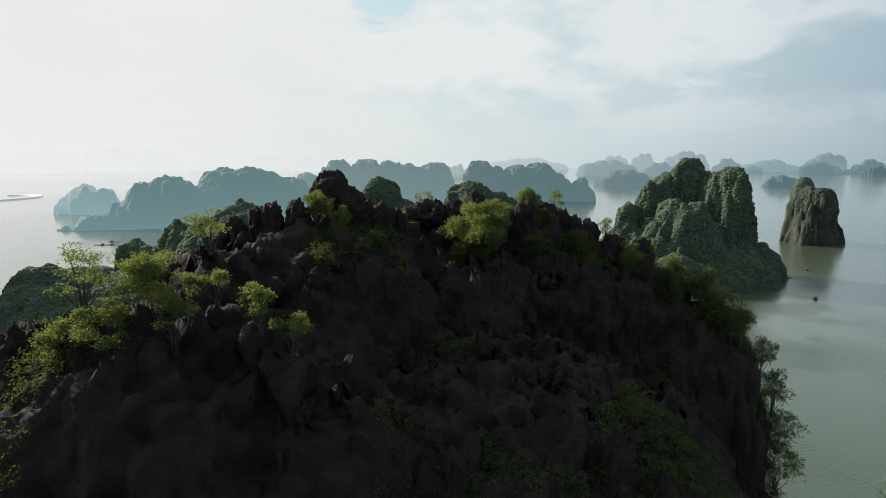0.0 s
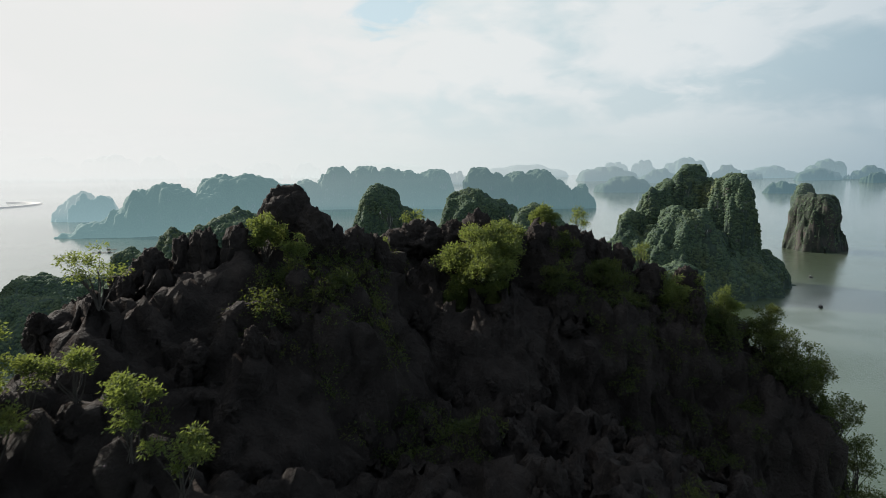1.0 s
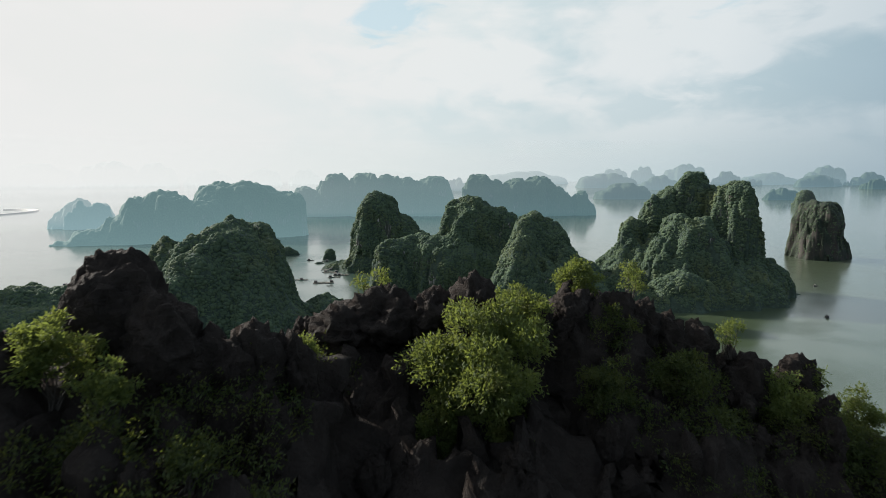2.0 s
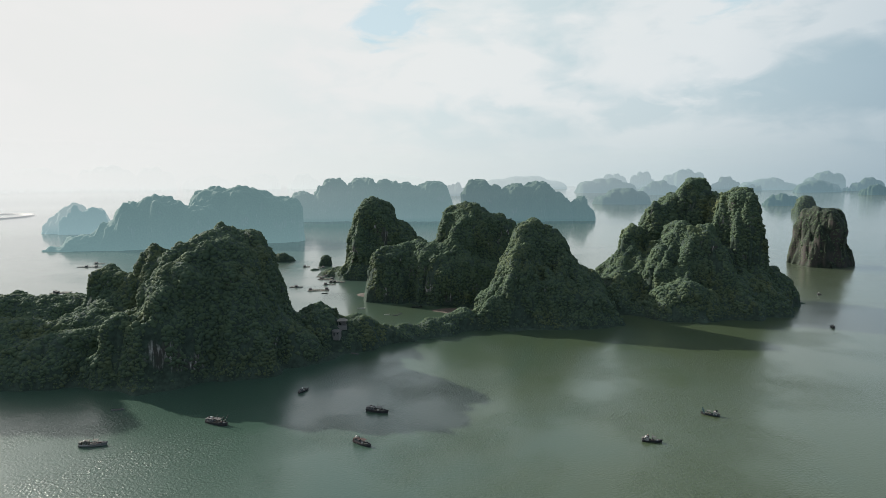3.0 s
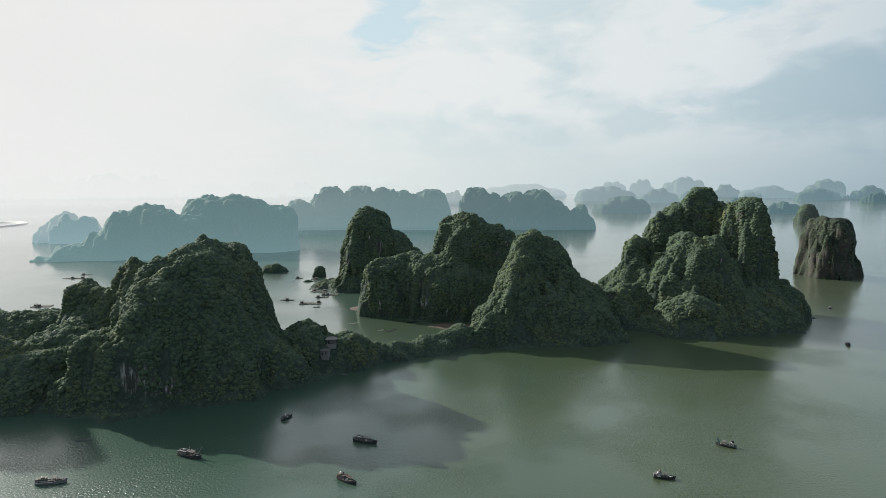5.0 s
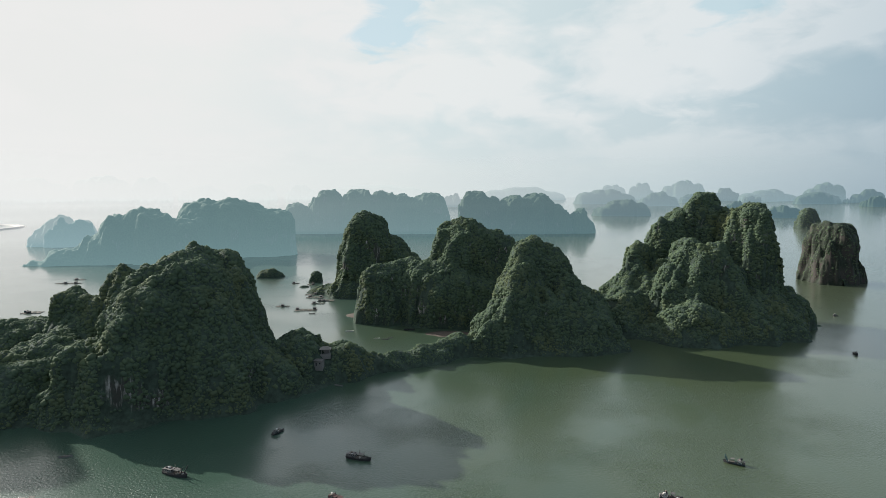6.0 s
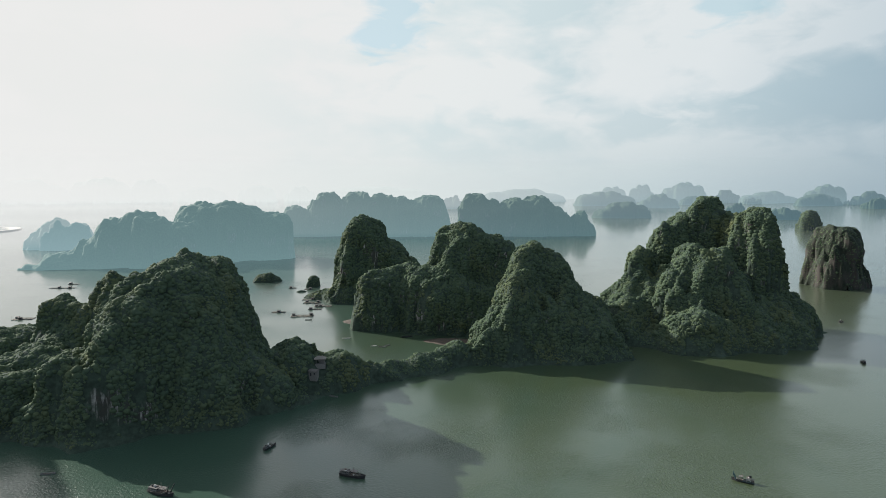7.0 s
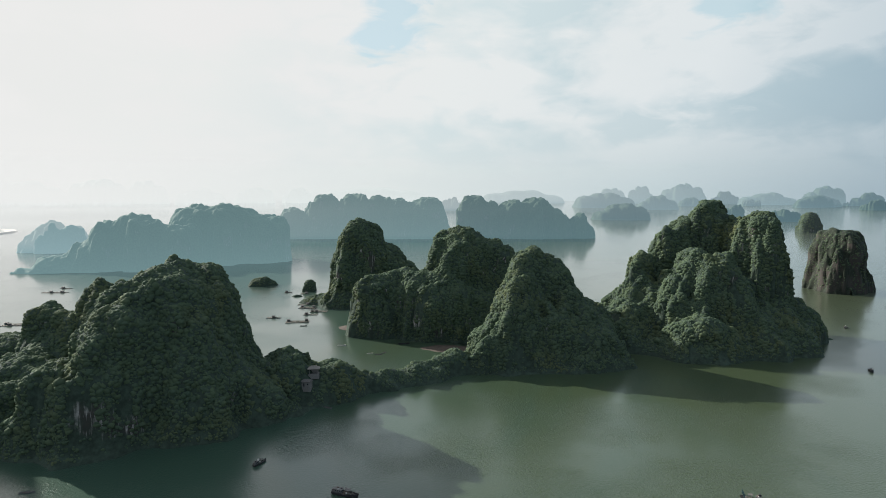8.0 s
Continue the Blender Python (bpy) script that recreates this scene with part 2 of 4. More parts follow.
BLUE_PAINT = plain("faded_blue_green_paint", (0.035, 0.09, 0.10), 0.6, 0.4, 2.0)
DECK = plain("worn_deck_boards", (0.13, 0.105, 0.085), 0.8, 0.4, 3.0)
CABIN = plain("weathered_cabin_paint", (0.17, 0.17, 0.17), 0.6, 0.35, 2.0)
RED_CANVAS = plain("faded_red_canvas", (0.10, 0.055, 0.05), 0.85, 0.3, 3.0)
DARK_GLASS = plain("dark_window_glass", (0.015, 0.02, 0.025), 0.15, 0.1, 1.0)
BAMBOO = plain("grey_bamboo", (0.16, 0.155, 0.13), 0.8, 0.4, 3.0)
NET = plain("weedy_green_net", (0.055, 0.075, 0.062), 0.8, 0.5, 2.5)
DRUM = plain("blue_plastic_drum", (0.05, 0.13, 0.24), 0.45, 0.2, 2.0)
TIN = plain("rusty_tin_roof", (0.14, 0.13, 0.125), 0.6, 0.4, 1.2)
GREY_STONE = plain("weathered_grey_masonry", (0.20, 0.19, 0.18), 0.85, 0.3, 1.5)
STONE_WHITE = plain("whitewashed_masonry", (0.62, 0.60, 0.57), 0.85, 0.3, 1.5)
ROOF_TILE = plain("dull_grey_roof_tiles", (0.22, 0.20, 0.18), 0.8, 0.3, 2.0)


# ---- mesh helpers ----
def mesh_object(name, verts, faces, mat, parent=None, smooth=False, label="", kind=""):
    """faces: an array of quads or of triangles."""
    verts, faces = np.asarray(verts, np.float32), np.asarray(faces, np.int32)
    me = bpy.data.meshes.new(name)
    n, k = faces.shape
    me.vertices.add(len(verts))
    me.vertices.foreach_set("co", verts.ravel())
    me.loops.add(n * k)
    me.loops.foreach_set("vertex_index", faces.ravel())
    me.polygons.add(n)
    me.polygons.foreach_set("loop_start", np.arange(0, n * k, k, dtype=np.int32))
    me.polygons.foreach_set("use_smooth", np.full(n, smooth))
    me.update(calc_edges=True)
    me.validate()
    me.materials.append(mat)
    ob = new(name, me)
    ob.parent = parent
    return tagged(ob, label=label, kind=kind)


def part(name, bm, mat, parent, label=""):
    me = bpy.data.meshes.new(name)
    bm.to_mesh(me)
    bm.free()
    me.materials.append(mat)
    ob = new(name, me)
    ob.parent = parent
    return tagged(ob, label=label)


def thing(name, x, y, z, label, category, group="", kind="", turn=0):
    ob = new(name)
    ob.matrix_basis = pose(x, y, z, 0, 0, turn)
    ob.empty_display_size = 0.5
    return tagged(ob, label, category, group, kind)


RNG = np.random.default_rng(7)
PERM = np.concatenate([RNG.permutation(256)] * 2)
VALS = RNG.random(256) * 2 - 1


def vnoise(p):
    i = np.floor(p).astype(np.int64)
    f = p - i
    f = f * f * f * (f * (f * 6 - 15) + 10)
    i &= 255
    r = 0
    for dx in (0, 1):
        wx = f[:, 0] if dx else 1 - f[:, 0]
        a = PERM[(i[:, 0] + dx) & 255]
        for dy in (0, 1):
            wy = f[:, 1] if dy else 1 - f[:, 1]
            b = PERM[(a + i[:, 1] + dy) & 255]
            for dz in (0, 1):
                wz = f[:, 2] if dz else 1 - f[:, 2]
                r = r + wx * wy * wz * VALS[PERM[(b + i[:, 2] + dz) & 255]]
    return r


def fbm(p, octaves=4, gain=0.5):
    r, a = 0, 1.0
    for k in range(octaves):
        r = r + a * vnoise(p * 2.0 ** k + 17.3 * k)
        a *= gain
    return r


# ---- the sea: one sheet to the horizon, rising softly far out where the distance is drawn in ----
def sea_height(x, y):
    r = np.hypot(x, np.asarray(y) - 50.0)
    u = np.maximum(0, (r - 2400) / 2500)
    return 46 * u * u


def build_sea():
    radii = np.concatenate([[0], np.geomspace(30, 2400, 40), np.linspace(2500, 4900, 32)])
    seg = 160
    ang = np.linspace(0, 2 * np.pi, seg, endpoint=False)
    rr, aa = np.meshgrid(radii, ang, indexing="ij")
    x, y = rr * np.sin(aa), 50 + rr * np.cos(aa)
    v = np.stack([x, y, sea_height(x, y)], -1).reshape(-1, 3)
    i, j = np.meshgrid(np.arange(len(radii) - 1), np.arange(seg), indexing="ij")
    k = (j + 1) % seg
    f = np.stack([i * seg + j, (i + 1) * seg + j, (i + 1) * seg + k, i * seg + k], -1).reshape(-1, 4)[:, ::-1]
    ob = mesh_object("water", v, f, WATER, smooth=True)
    tagged(ob, "calm silty green bay water with fine ripples", "water", kind="structure")


build_sea()


# ---- karst islands ----
def profile(s, taper, p):
    return (1 - taper * s) * np.sqrt(np.maximum(0, 1 - np.clip(s, 0, 1) ** p))


def tower(spec, step, rough, seed, trim=0.0, base=-3.0):
    """One limestone tower: rings of a tapering, round-topped body, fluted and broken by noise."""
    x, y, h, rx, ry, taper, p = spec
    rx, ry, h = rx - trim, ry - trim, h - trim * 0.6
    nth = max(18, int(2 * np.pi * max(rx, ry) / step))
    nz = max(8, int((h - base) / step))
    u = np.linspace(0, 1, nz + 1)
    s = 1 - (1 - u) ** 1.35
    zc = base + (h - base) * s
    th = np.linspace(0, 2 * np.pi, nth, endpoint=False)
    ss, tt = np.meshgrid(s, th, indexing="ij")
    zz = np.repeat(zc[:, None], nth, 1)
    r = profile(ss, taper, p)
    px, py = rx * r * np.cos(tt), ry * r * np.sin(tt)
    pos = np.stack([px + x, py + y, zz], -1).reshape(-1, 3)
    w = (ss ** 4).reshape(-1)
    nrm = np.stack([np.cos(tt).reshape(-1) * (1 - w), np.sin(tt).reshape(-1) * (1 - w), w], -1)
    nrm /= np.linalg.norm(nrm, axis=1)[:, None]
    big = min(rx, ry)
    q = pos + seed * 31.7
    d = rough * big * (0.17 * fbm(q / (big * 0.9), 3) + 0.09 * fbm(q * np.array([1, 1, 0.35]) / (big * 0.3), 3))
    d += rough * (1.0 * fbm(q / 5.5, 3, 0.6)) * min(1.0, step / 1.2)
    fade = np.clip((zz.reshape(-1) - base) / 6, 0.15, 1)
    pos = pos + nrm * (d * fade)[:, None]
    i, j = np.meshgrid(np.arange(nz), np.arange(nth), indexing="ij")
    k = (j + 1) % nth
    f = np.stack([i * nth + j, i * nth + k, (i + 1) * nth + k, (i + 1) * nth + j], -1).reshape(-1, 4)
    return pos, f, nrm


def massif(specs, step, rough, seed, trim=0.0, turn=0.2, square=2.7):
    """Limestone towers grown together: their heights merged softly, cut by gullies and roughened. Vertices, quads and normals."""
    sp = np.array(specs, float)
    x0, x1 = (sp[:, 0] - sp[:, 3]).min() - 8, (sp[:, 0] + sp[:, 3]).max() + 8
    y0, y1 = (sp[:, 1] - sp[:, 4]).min() - 8, (sp[:, 1] + sp[:, 4]).max() + 8
    xs, ys = np.arange(x0, x1 + step, step), np.arange(y0, y1 + step, step)
    x, y = np.meshgrid(xs, ys, indexing="ij")
    p = np.stack([x, y, np.full(x.shape, seed * 13.7)], -1).reshape(-1, 3)
    far = max(1.0, step / 2.0)
    wx = rough * (9 * fbm(p / 34, 3) + 2.6 * fbm(p / 9 + 50, 3)).reshape(x.shape)
    wy = rough * (9 * fbm(p / 34 + 90, 3) + 2.6 * fbm(p / 9 + 130, 3)).reshape(x.shape)
    zs = []
    cs, sn = math.cos(turn), math.sin(turn)
    levels = np.linspace(0, 1, 160)
    for cx, cy, h, rx, ry, taper, pw in specs:
        rx, ry, h = rx - trim, ry - trim, h - trim * 0.6
        dx, dy = x + wx - cx, y + wy - cy
        # broad flat faces rather than round ones, turned a little to the east
        rho = (np.abs((dx * cs + dy * sn) / rx) ** square + np.abs((dy * cs - dx * sn) / ry) ** square) ** (1 / square) * (1 + 0.1 * abs(sn))
        z = h * np.interp(rho, profile(levels, taper, pw)[::-1], levels[::-1])
        zs.append(np.where(rho > 1, -(rho - 1) * min(rx, ry) * 1.2, z))
    zs = np.array(zs)
    k = 5.5 * min(far, 2)
    top = zs.max(0)
    z = top + k * np.log(np.exp((zs - top) / k).sum(0)) - 0.5 * k
    gully = (1.8 * fbm(p / 12 + 7, 3) - 3.0 * np.abs(fbm(p / 21 + 33, 2))).reshape(x.shape) + 1.2
    z = z + rough * gully * np.clip(top / 12, 0.0, 1)
    v = np.stack([x, y, z], -1)
    gx, gy = np.gradient(z, step)
    n = np.stack([-gx, -gy, np.ones_like(z)], -1)
    n /= np.linalg.norm(n, axis=2)[:, :, None]
    v, n = v.reshape(-1, 3), n.reshape(-1, 3)
    steep = 1 - n[:, 2]
    # broad buttresses and hollows before the finer relief
    v = v + n * (rough * 2.8 * fbm(v / np.array([19.0, 19.0, 26.0]) + 11 * seed, 3, 0.55) * np.clip(v[:, 2] / 14, 0, 1) * min(1.0, 2.0 / step))[:, None]
    d = rough * (0.9 * fbm(v / 7.0 + seed, 3, 0.5) + 1.6 * fbm(v * np.array([1, 1, 0.22]) / 8.0 + 3 * seed, 3) * steep)
    d -= rough * 1.3 * np.maximum(0, 0.22 - np.abs(fbm(v * np.array([1, 1, 0.4]) / 17.0 + 70, 2))) / 0.22 * steep
    v = v + n * (d * np.clip(v[:, 2] / 5, 0.1, 1))[:, None]
    m = len(ys)
    i, j = np.meshgrid(np.arange(len(xs) - 1), np.arange(m - 1), indexing="ij")
    f = np.stack([i * m + j, (i + 1) * m + j, (i + 1) * m + j + 1, i * m + j + 1], -1).reshape(-1, 4)
    f = f[v[f][:, :, 2].max(1) > -2.0]
    return v, f, n


def ico(sub, seed, jag):
    bm = bmesh.new()
    bmesh.ops.create_icosphere(bm, subdivisions=sub, radius=1.0)
    v = np.array([w.co[:] for w in bm.verts])
    f = np.array([[w.index for w in g.verts] for g in bm.faces])
    bm.free()
    r = np.random.default_rng(seed)
    v = v * (1 + jag * (r.random(len(v)) * 2 - 1))[:, None]
    return v, f




def clump(seed):
    """A small uneven tree crown of twenty facets."""
    r = np.random.default_rng(seed)
    v, f = ico(1, seed, 0.22)
    return v + 0.09 * r.normal(size=v.shape), f


CROWNS = [clump(k) for k in range(14)]


def crowns(points, sizes, seed):
    """Ragged tree crowns set on the given points: vertices and triangles."""
    r = np.random.default_rng(seed)
    vs, fs, o = [], [], 0
    pick = r.integers(0, len(CROWNS), len(points))
    for k, (bv, bf) in enumerate(CROWNS):
        m = pick == k
        n = int(m.sum())
        if not n:
            continue
        a = r.random(n) * 6.283
        c, s = np.cos(a)[:, None], np.sin(a)[:, None]
        sc = sizes[m][:, None] * (0.8 + 0.4 * r.random((n, 3)))
        x = bv[None, :, 0] * sc[:, :1]
        y = bv[None, :, 1] * sc[:, 1:2]
        z = bv[None, :, 2] * sc[:, 2:] * 0.85
        v = np.stack([x * c - y * s, x * s + y * c, z], -1) + points[m][:, None, :]
        vs.append(v.reshape(-1, 3))
        fs.append((bf[None] + (np.arange(n) * len(bv))[:, None, None] + o).reshape(-1, 3))
        o += n * len(bv)
    return np.concatenate(vs), np.concatenate(fs)


LAND = {}  # the ground of each island
YARDS = ((-74.3, 441.5, 4.6), (-77.0, 434.5, 4.0))  # cleared of trees round the huts


def ground_at(label, x, y):
    v = LAND[label]
    return float(v[np.hypot(v[:, 0] - x, v[:, 1] - y) < 2.5][:, 2].mean())


def island(name, label, specs, step=1.6, rough=1.0, trees=0, size=2.6, mat=None, group="", seed=1, kind="", category="island", turn=0.2, square=2.7):
    c = np.mean([s[:2] for s in specs], 0)
    z0 = float(sea_height(c[0], c[1]))
    top = thing(name, c[0], c[1], z0, label, category, group, kind)
    off = np.array([c[0], c[1], 0.0])
    v, f, n = massif(specs, step, rough, seed, 1.6 if trees else 0.0, turn, square)
    LAND[label] = v
    mesh_object("rock", v - off, f, mat or KARST, top, smooth=True)
    if trees:
        r = np.random.default_rng(seed + 50)
        q = v[f]
        area = np.linalg.norm(np.cross(q[:, 2] - q[:, 0], q[:, 3] - q[:, 1]), axis=1) / 2
        mid = q.mean(1)
        fn = n[f[:, 0]]
        bare = fbm(mid * np.array([1, 1, 0.45]) / 11.0 + 9.0, 3) - 1.1 * fn[:, 2]
        w = area * (mid[:, 2] > 2.2) * np.where(bare + 0.7 * np.exp(-mid[:, 2] / 8) > 0.34, 0.03, 1.0)
        for yx, yy, yr in YARDS:
            w = w * (np.hypot(mid[:, 0] - yx, mid[:, 1] - yy) > yr)
        idx = r.choice(len(f), int(w.sum() * trees / size ** 2), p=w / w.sum())
        a, b = r.random(len(idx))[:, None], r.random(len(idx))[:, None]
        p = q[idx, 0] * (1 - a) * (1 - b) + q[idx, 1] * a * (1 - b) + q[idx, 2] * a * b + q[idx, 3] * (1 - a) * b
        sz = size * (0.55 + 1.1 * r.random(len(idx)) ** 3) * np.clip(0.55 + p[:, 2] / 25, 0.6, 1)
        v, f = crowns(p - fn[idx] * (sz * 0.48)[:, None], sz, seed)
        mesh_object("tree_cover", v - off, f, CROWN, top, smooth=True, label="dense dark green trees clinging to rock", kind="stuff")
    return top


ISLANDS = "karst islands in the bay"
MASSIF_BODY = [
    (-157, 435, 90, 62, 74, 0.50, 4), (-133, 440, 80, 28, 40, 0.42, 5), (-204, 408, 36, 32, 38, 0.55, 3), (-211, 470, 73, 27, 34, 0.52, 4),
    (-234, 466, 51, 34, 34, 0.30, 5), (-252, 472, 58, 24, 30, 0.30, 6), (-308, 468, 36, 54, 44, 0.30, 5), (-88, 450, 36, 22, 24, 0.40, 4),
    (-66, 456, 25, 20, 19, 0.35, 4), (-49, 463, 15, 17, 14, 0.3, 4), (-108, 428, 30, 28, 32, 0.4, 4), (-240, 430, 36, 40, 44, 0.4, 4),
    # the last tower is unseen, added to cast shade on water and slopes
    (-232, 386, 32, 40, 31, 0.45, 4), (-276, 400, 36, 44, 34, 0.45, 4), (-88, 436, 12, 20, 14, 0.5, 4), (-434, 486, 150, 36, 46, 0.3, 7)]
MASSIF_RIDGE = [
    (-153, 408, 83, 30, 34, 0.45, 4), (-156, 390, 69, 28, 22, 0.45, 4), (-166, 379, 56, 25, 17, 0.38, 5), (-179, 373, 42, 19, 11, 0.32, 5),
    (-189, 367, 24, 14, 8, 0.3, 5)]
MASSIF = MASSIF_BODY + MASSIF_RIDGE
ISTHMUS = [(-42, 470, 11, 19, 13, 0.3, 4), (-28, 483, 10.5, 21, 13, 0.3, 4), (-12, 495, 15, 21, 15, 0.3, 4), (7, 506, 17, 20, 16, 0.3, 4)]
CONE = [
    (71, 546, 88, 50, 42, 0.56, 4.5), (36, 538, 31, 28, 24, 0.55, 4), (116, 545, 36, 32, 34, 0.40, 4), (92, 530, 36, 34, 28, 0.5, 4),
    (118, 566, 44, 36, 26, 0.45, 4), (59, 526, 62, 25, 22, 0.5, 4), (46, 517, 44, 20, 16, 0.42, 4), (33, 511, 29, 17, 12, 0.38, 4),
]
SADDLE = [
    (18, 640, 96, 36, 38, 0.36, 6), (44, 640, 88, 34, 38, 0.36, 5), (60, 630, 74, 28, 32, 0.38, 5),
    (-42, 630, 57, 41, 33, 0.28, 5), (-16, 630, 60, 32, 36, 0.28, 5), (8, 608, 54, 34, 32, 0.35, 5), (30, 600, 44, 30, 28, 0.40, 4),
]
HORN = [
    (-93, 772, 96, 38, 42, 0.36, 6), (-62, 776, 70, 32, 36, 0.36, 5), (-38, 780, 47, 28, 30, 0.3, 5), (-132, 765, 14, 24, 20, 0.4, 3),
    (-108, 752, 30, 26, 22, 0.4, 4),
]
CASTLE = [
    (244, 642, 121, 27, 34, 0.28, 7), (217, 640, 104, 23, 32, 0.24, 7), (200, 634, 92, 18, 28, 0.22, 7), (180, 624, 76, 15, 22, 0.14, 9),
    (178, 612, 68, 60, 46, 0.82, 2.0), (150, 580, 38, 36, 38, 0.70, 2.5), (220, 584, 80, 46, 38, 0.45, 5), (258, 596, 66, 22, 26, 0.4, 5), (200, 552, 36, 42, 36, 0.6, 3),
    (271, 608, 112, 24, 32, 0.16, 9), (300, 600, 36, 22, 32, 0.55, 3),
    (246, 570, 44, 42, 42, 0.6, 3), (276, 582, 44, 33, 40, 0.65, 3),
]
STACK = [(501, 866, 81, 37.5, 36, 0.42, 9)]

LONG = "long steep karst island, dark scrub over limestone"
island("karst_island", LONG, MASSIF, 1.3, 1.0, 1.3, 1.45, group=ISLANDS, seed=1, turn=0.2)
island("karst_island", "cone-shaped karst island with a sunlit wooded ridge", CONE, 1.2, 1.0, 1.3, 1.4, group=ISLANDS, seed=3, turn=0.4)
island("karst_island", "double-humped wooded karst island round a cove", SADDLE, 1.3, 1.0, 1.3, 1.5, group=ISLANDS, seed=4, turn=0.35)
island("karst_island", "tall hazy green karst horn beside the rafts", HORN, 1.5, 1.0, 1.3, 1.7, group=ISLANDS, seed=5)
island("karst_island", "massive castle-like karst island with sheer towers", CASTLE, 1.3, 1.0, 1.3, 1.5, group=ISLANDS, seed=6, turn=-0.18, square=3.2)
island("rock_stack", "sheer bare limestone sea stack standing alone", STACK, 1.1, 1.1, 0.22, 1.1, BARE, group=ISLANDS, seed=8, category="sea stack", turn=0.0)
island("isthmus", "low wooded neck of land between two islands", ISTHMUS, 1.0, 0.7, 1.3, 1.35, seed=2, category="land")
island("islet", "low flat wooded rock islet in bright water", [(-240, 888, 14, 21, 14, 0.35, 4), (-226, 889, 9, 12, 10, 0.3, 4)], 1.0, 0.7, 0.8, 1.2, seed=9, category="islet")
island("islet", "small round wooded rock beside moored rafts", [(-170, 850, 18, 11, 11, 0.2, 4)], 0.8, 0.6, 0.8, 1.2, seed=10, category="islet")
island("rock_stack", "pointed far limestone stack in pale water", [(1112, 1950, 64, 37, 36, 0.5, 4)], 2.5, 1.0, 0.5, 3, seed=11, category="sea stack")


# ---- the distance: ranges paled by haze painted in as emission ----
def distant(name, label, specs, haze_glow, step=2.2, seed=20):
    m = karst_material("haze_glow_distant_rock", (0.04, 0.06, 0.035), (0.12, 0.12, 0.11), haze_glow)
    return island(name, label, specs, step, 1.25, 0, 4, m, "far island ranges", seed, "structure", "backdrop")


distant("backdrop_range_west", "range of karst hills with pale blue haze painted on", [
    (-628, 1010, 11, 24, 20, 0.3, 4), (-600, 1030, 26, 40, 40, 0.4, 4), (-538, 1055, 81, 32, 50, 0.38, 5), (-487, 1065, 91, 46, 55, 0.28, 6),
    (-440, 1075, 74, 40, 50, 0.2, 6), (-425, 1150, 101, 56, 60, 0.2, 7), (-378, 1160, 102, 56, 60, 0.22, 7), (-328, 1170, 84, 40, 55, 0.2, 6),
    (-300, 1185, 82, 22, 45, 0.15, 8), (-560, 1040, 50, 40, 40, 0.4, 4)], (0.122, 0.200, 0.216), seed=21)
distant("backdrop_islet_west", "island paled by a painted haze glow", [(-800, 1330, 66, 46, 50, 0.45, 4), (-762, 1330, 56, 30, 40, 0.5, 3.5), (-834, 1330, 40, 30, 36, 0.5, 3)], (0.20, 0.30, 0.33), seed=22)
distant("backdrop_range_middle", "range of rounded karst summits with painted blue-green haze", [
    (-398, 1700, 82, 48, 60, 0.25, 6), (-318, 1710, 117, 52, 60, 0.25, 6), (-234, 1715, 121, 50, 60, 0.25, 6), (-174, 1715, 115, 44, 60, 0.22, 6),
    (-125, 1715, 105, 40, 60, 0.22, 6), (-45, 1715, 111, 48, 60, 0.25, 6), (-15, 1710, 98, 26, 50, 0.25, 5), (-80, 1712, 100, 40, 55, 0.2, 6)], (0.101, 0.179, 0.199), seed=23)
distant("backdrop_range_east", "karst range with one small horn, grey-blue haze painted on", [
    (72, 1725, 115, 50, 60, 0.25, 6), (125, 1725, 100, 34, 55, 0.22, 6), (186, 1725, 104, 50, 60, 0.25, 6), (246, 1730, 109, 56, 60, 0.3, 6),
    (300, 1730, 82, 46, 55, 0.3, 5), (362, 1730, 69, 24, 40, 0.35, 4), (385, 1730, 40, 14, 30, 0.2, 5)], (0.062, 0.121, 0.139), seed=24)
FAR_EAST = [  # x, y, half width, height, painted airlight
    (1014, 3995, 198, 103, 1), (757, 2735, 128, 79, 0), (1387, 4440, 100, 134, 2), (1246, 3700, 125, 93, 1),
    (1588, 4060, 82, 68, 1), (1650, 4345, 156, 154, 2), (1385, 3000, 50, 62, 0), (1376, 2595, 75, 59, 0),
    (1900, 4245, 95, 96, 1), (2127, 4135, 186, 89, 2), (2238, 3790, 153, 81, 1), (2394, 3980, 134, 136, 2),
    (2468, 3855, 19, 34, 1)]
FAR_WEST = [
    (2596, 3850, 100, 91, 1), (2361, 3450, 74, 66, 0), (1969, 4055, 64, 50, 1), (-1702, 4325, 177, 110, 3),
    (-1358, 4450, 152, 118, 3), (-1064, 4530, 123, 119, 3), (-2585, 3860, 246, 153, 3), (-2260, 4060, 203, 174, 3),
    (-2024, 4185, 171, 165, 3), (37, 3615, 65, 88, 1), (-540, 4620, 419, 112, 3), (568, 4615, 313, 101, 2),
    (1183, 4500, 122, 118, 2)]
FAR = FAR_EAST + FAR_WEST
# emission colours that paint the haze on the far islands, palest last
HAZE_GLOWS = [(0.048, 0.100, 0.125), (0.090, 0.160, 0.195), (0.17, 0.26, 0.30), (0.66, 0.745, 0.745)]
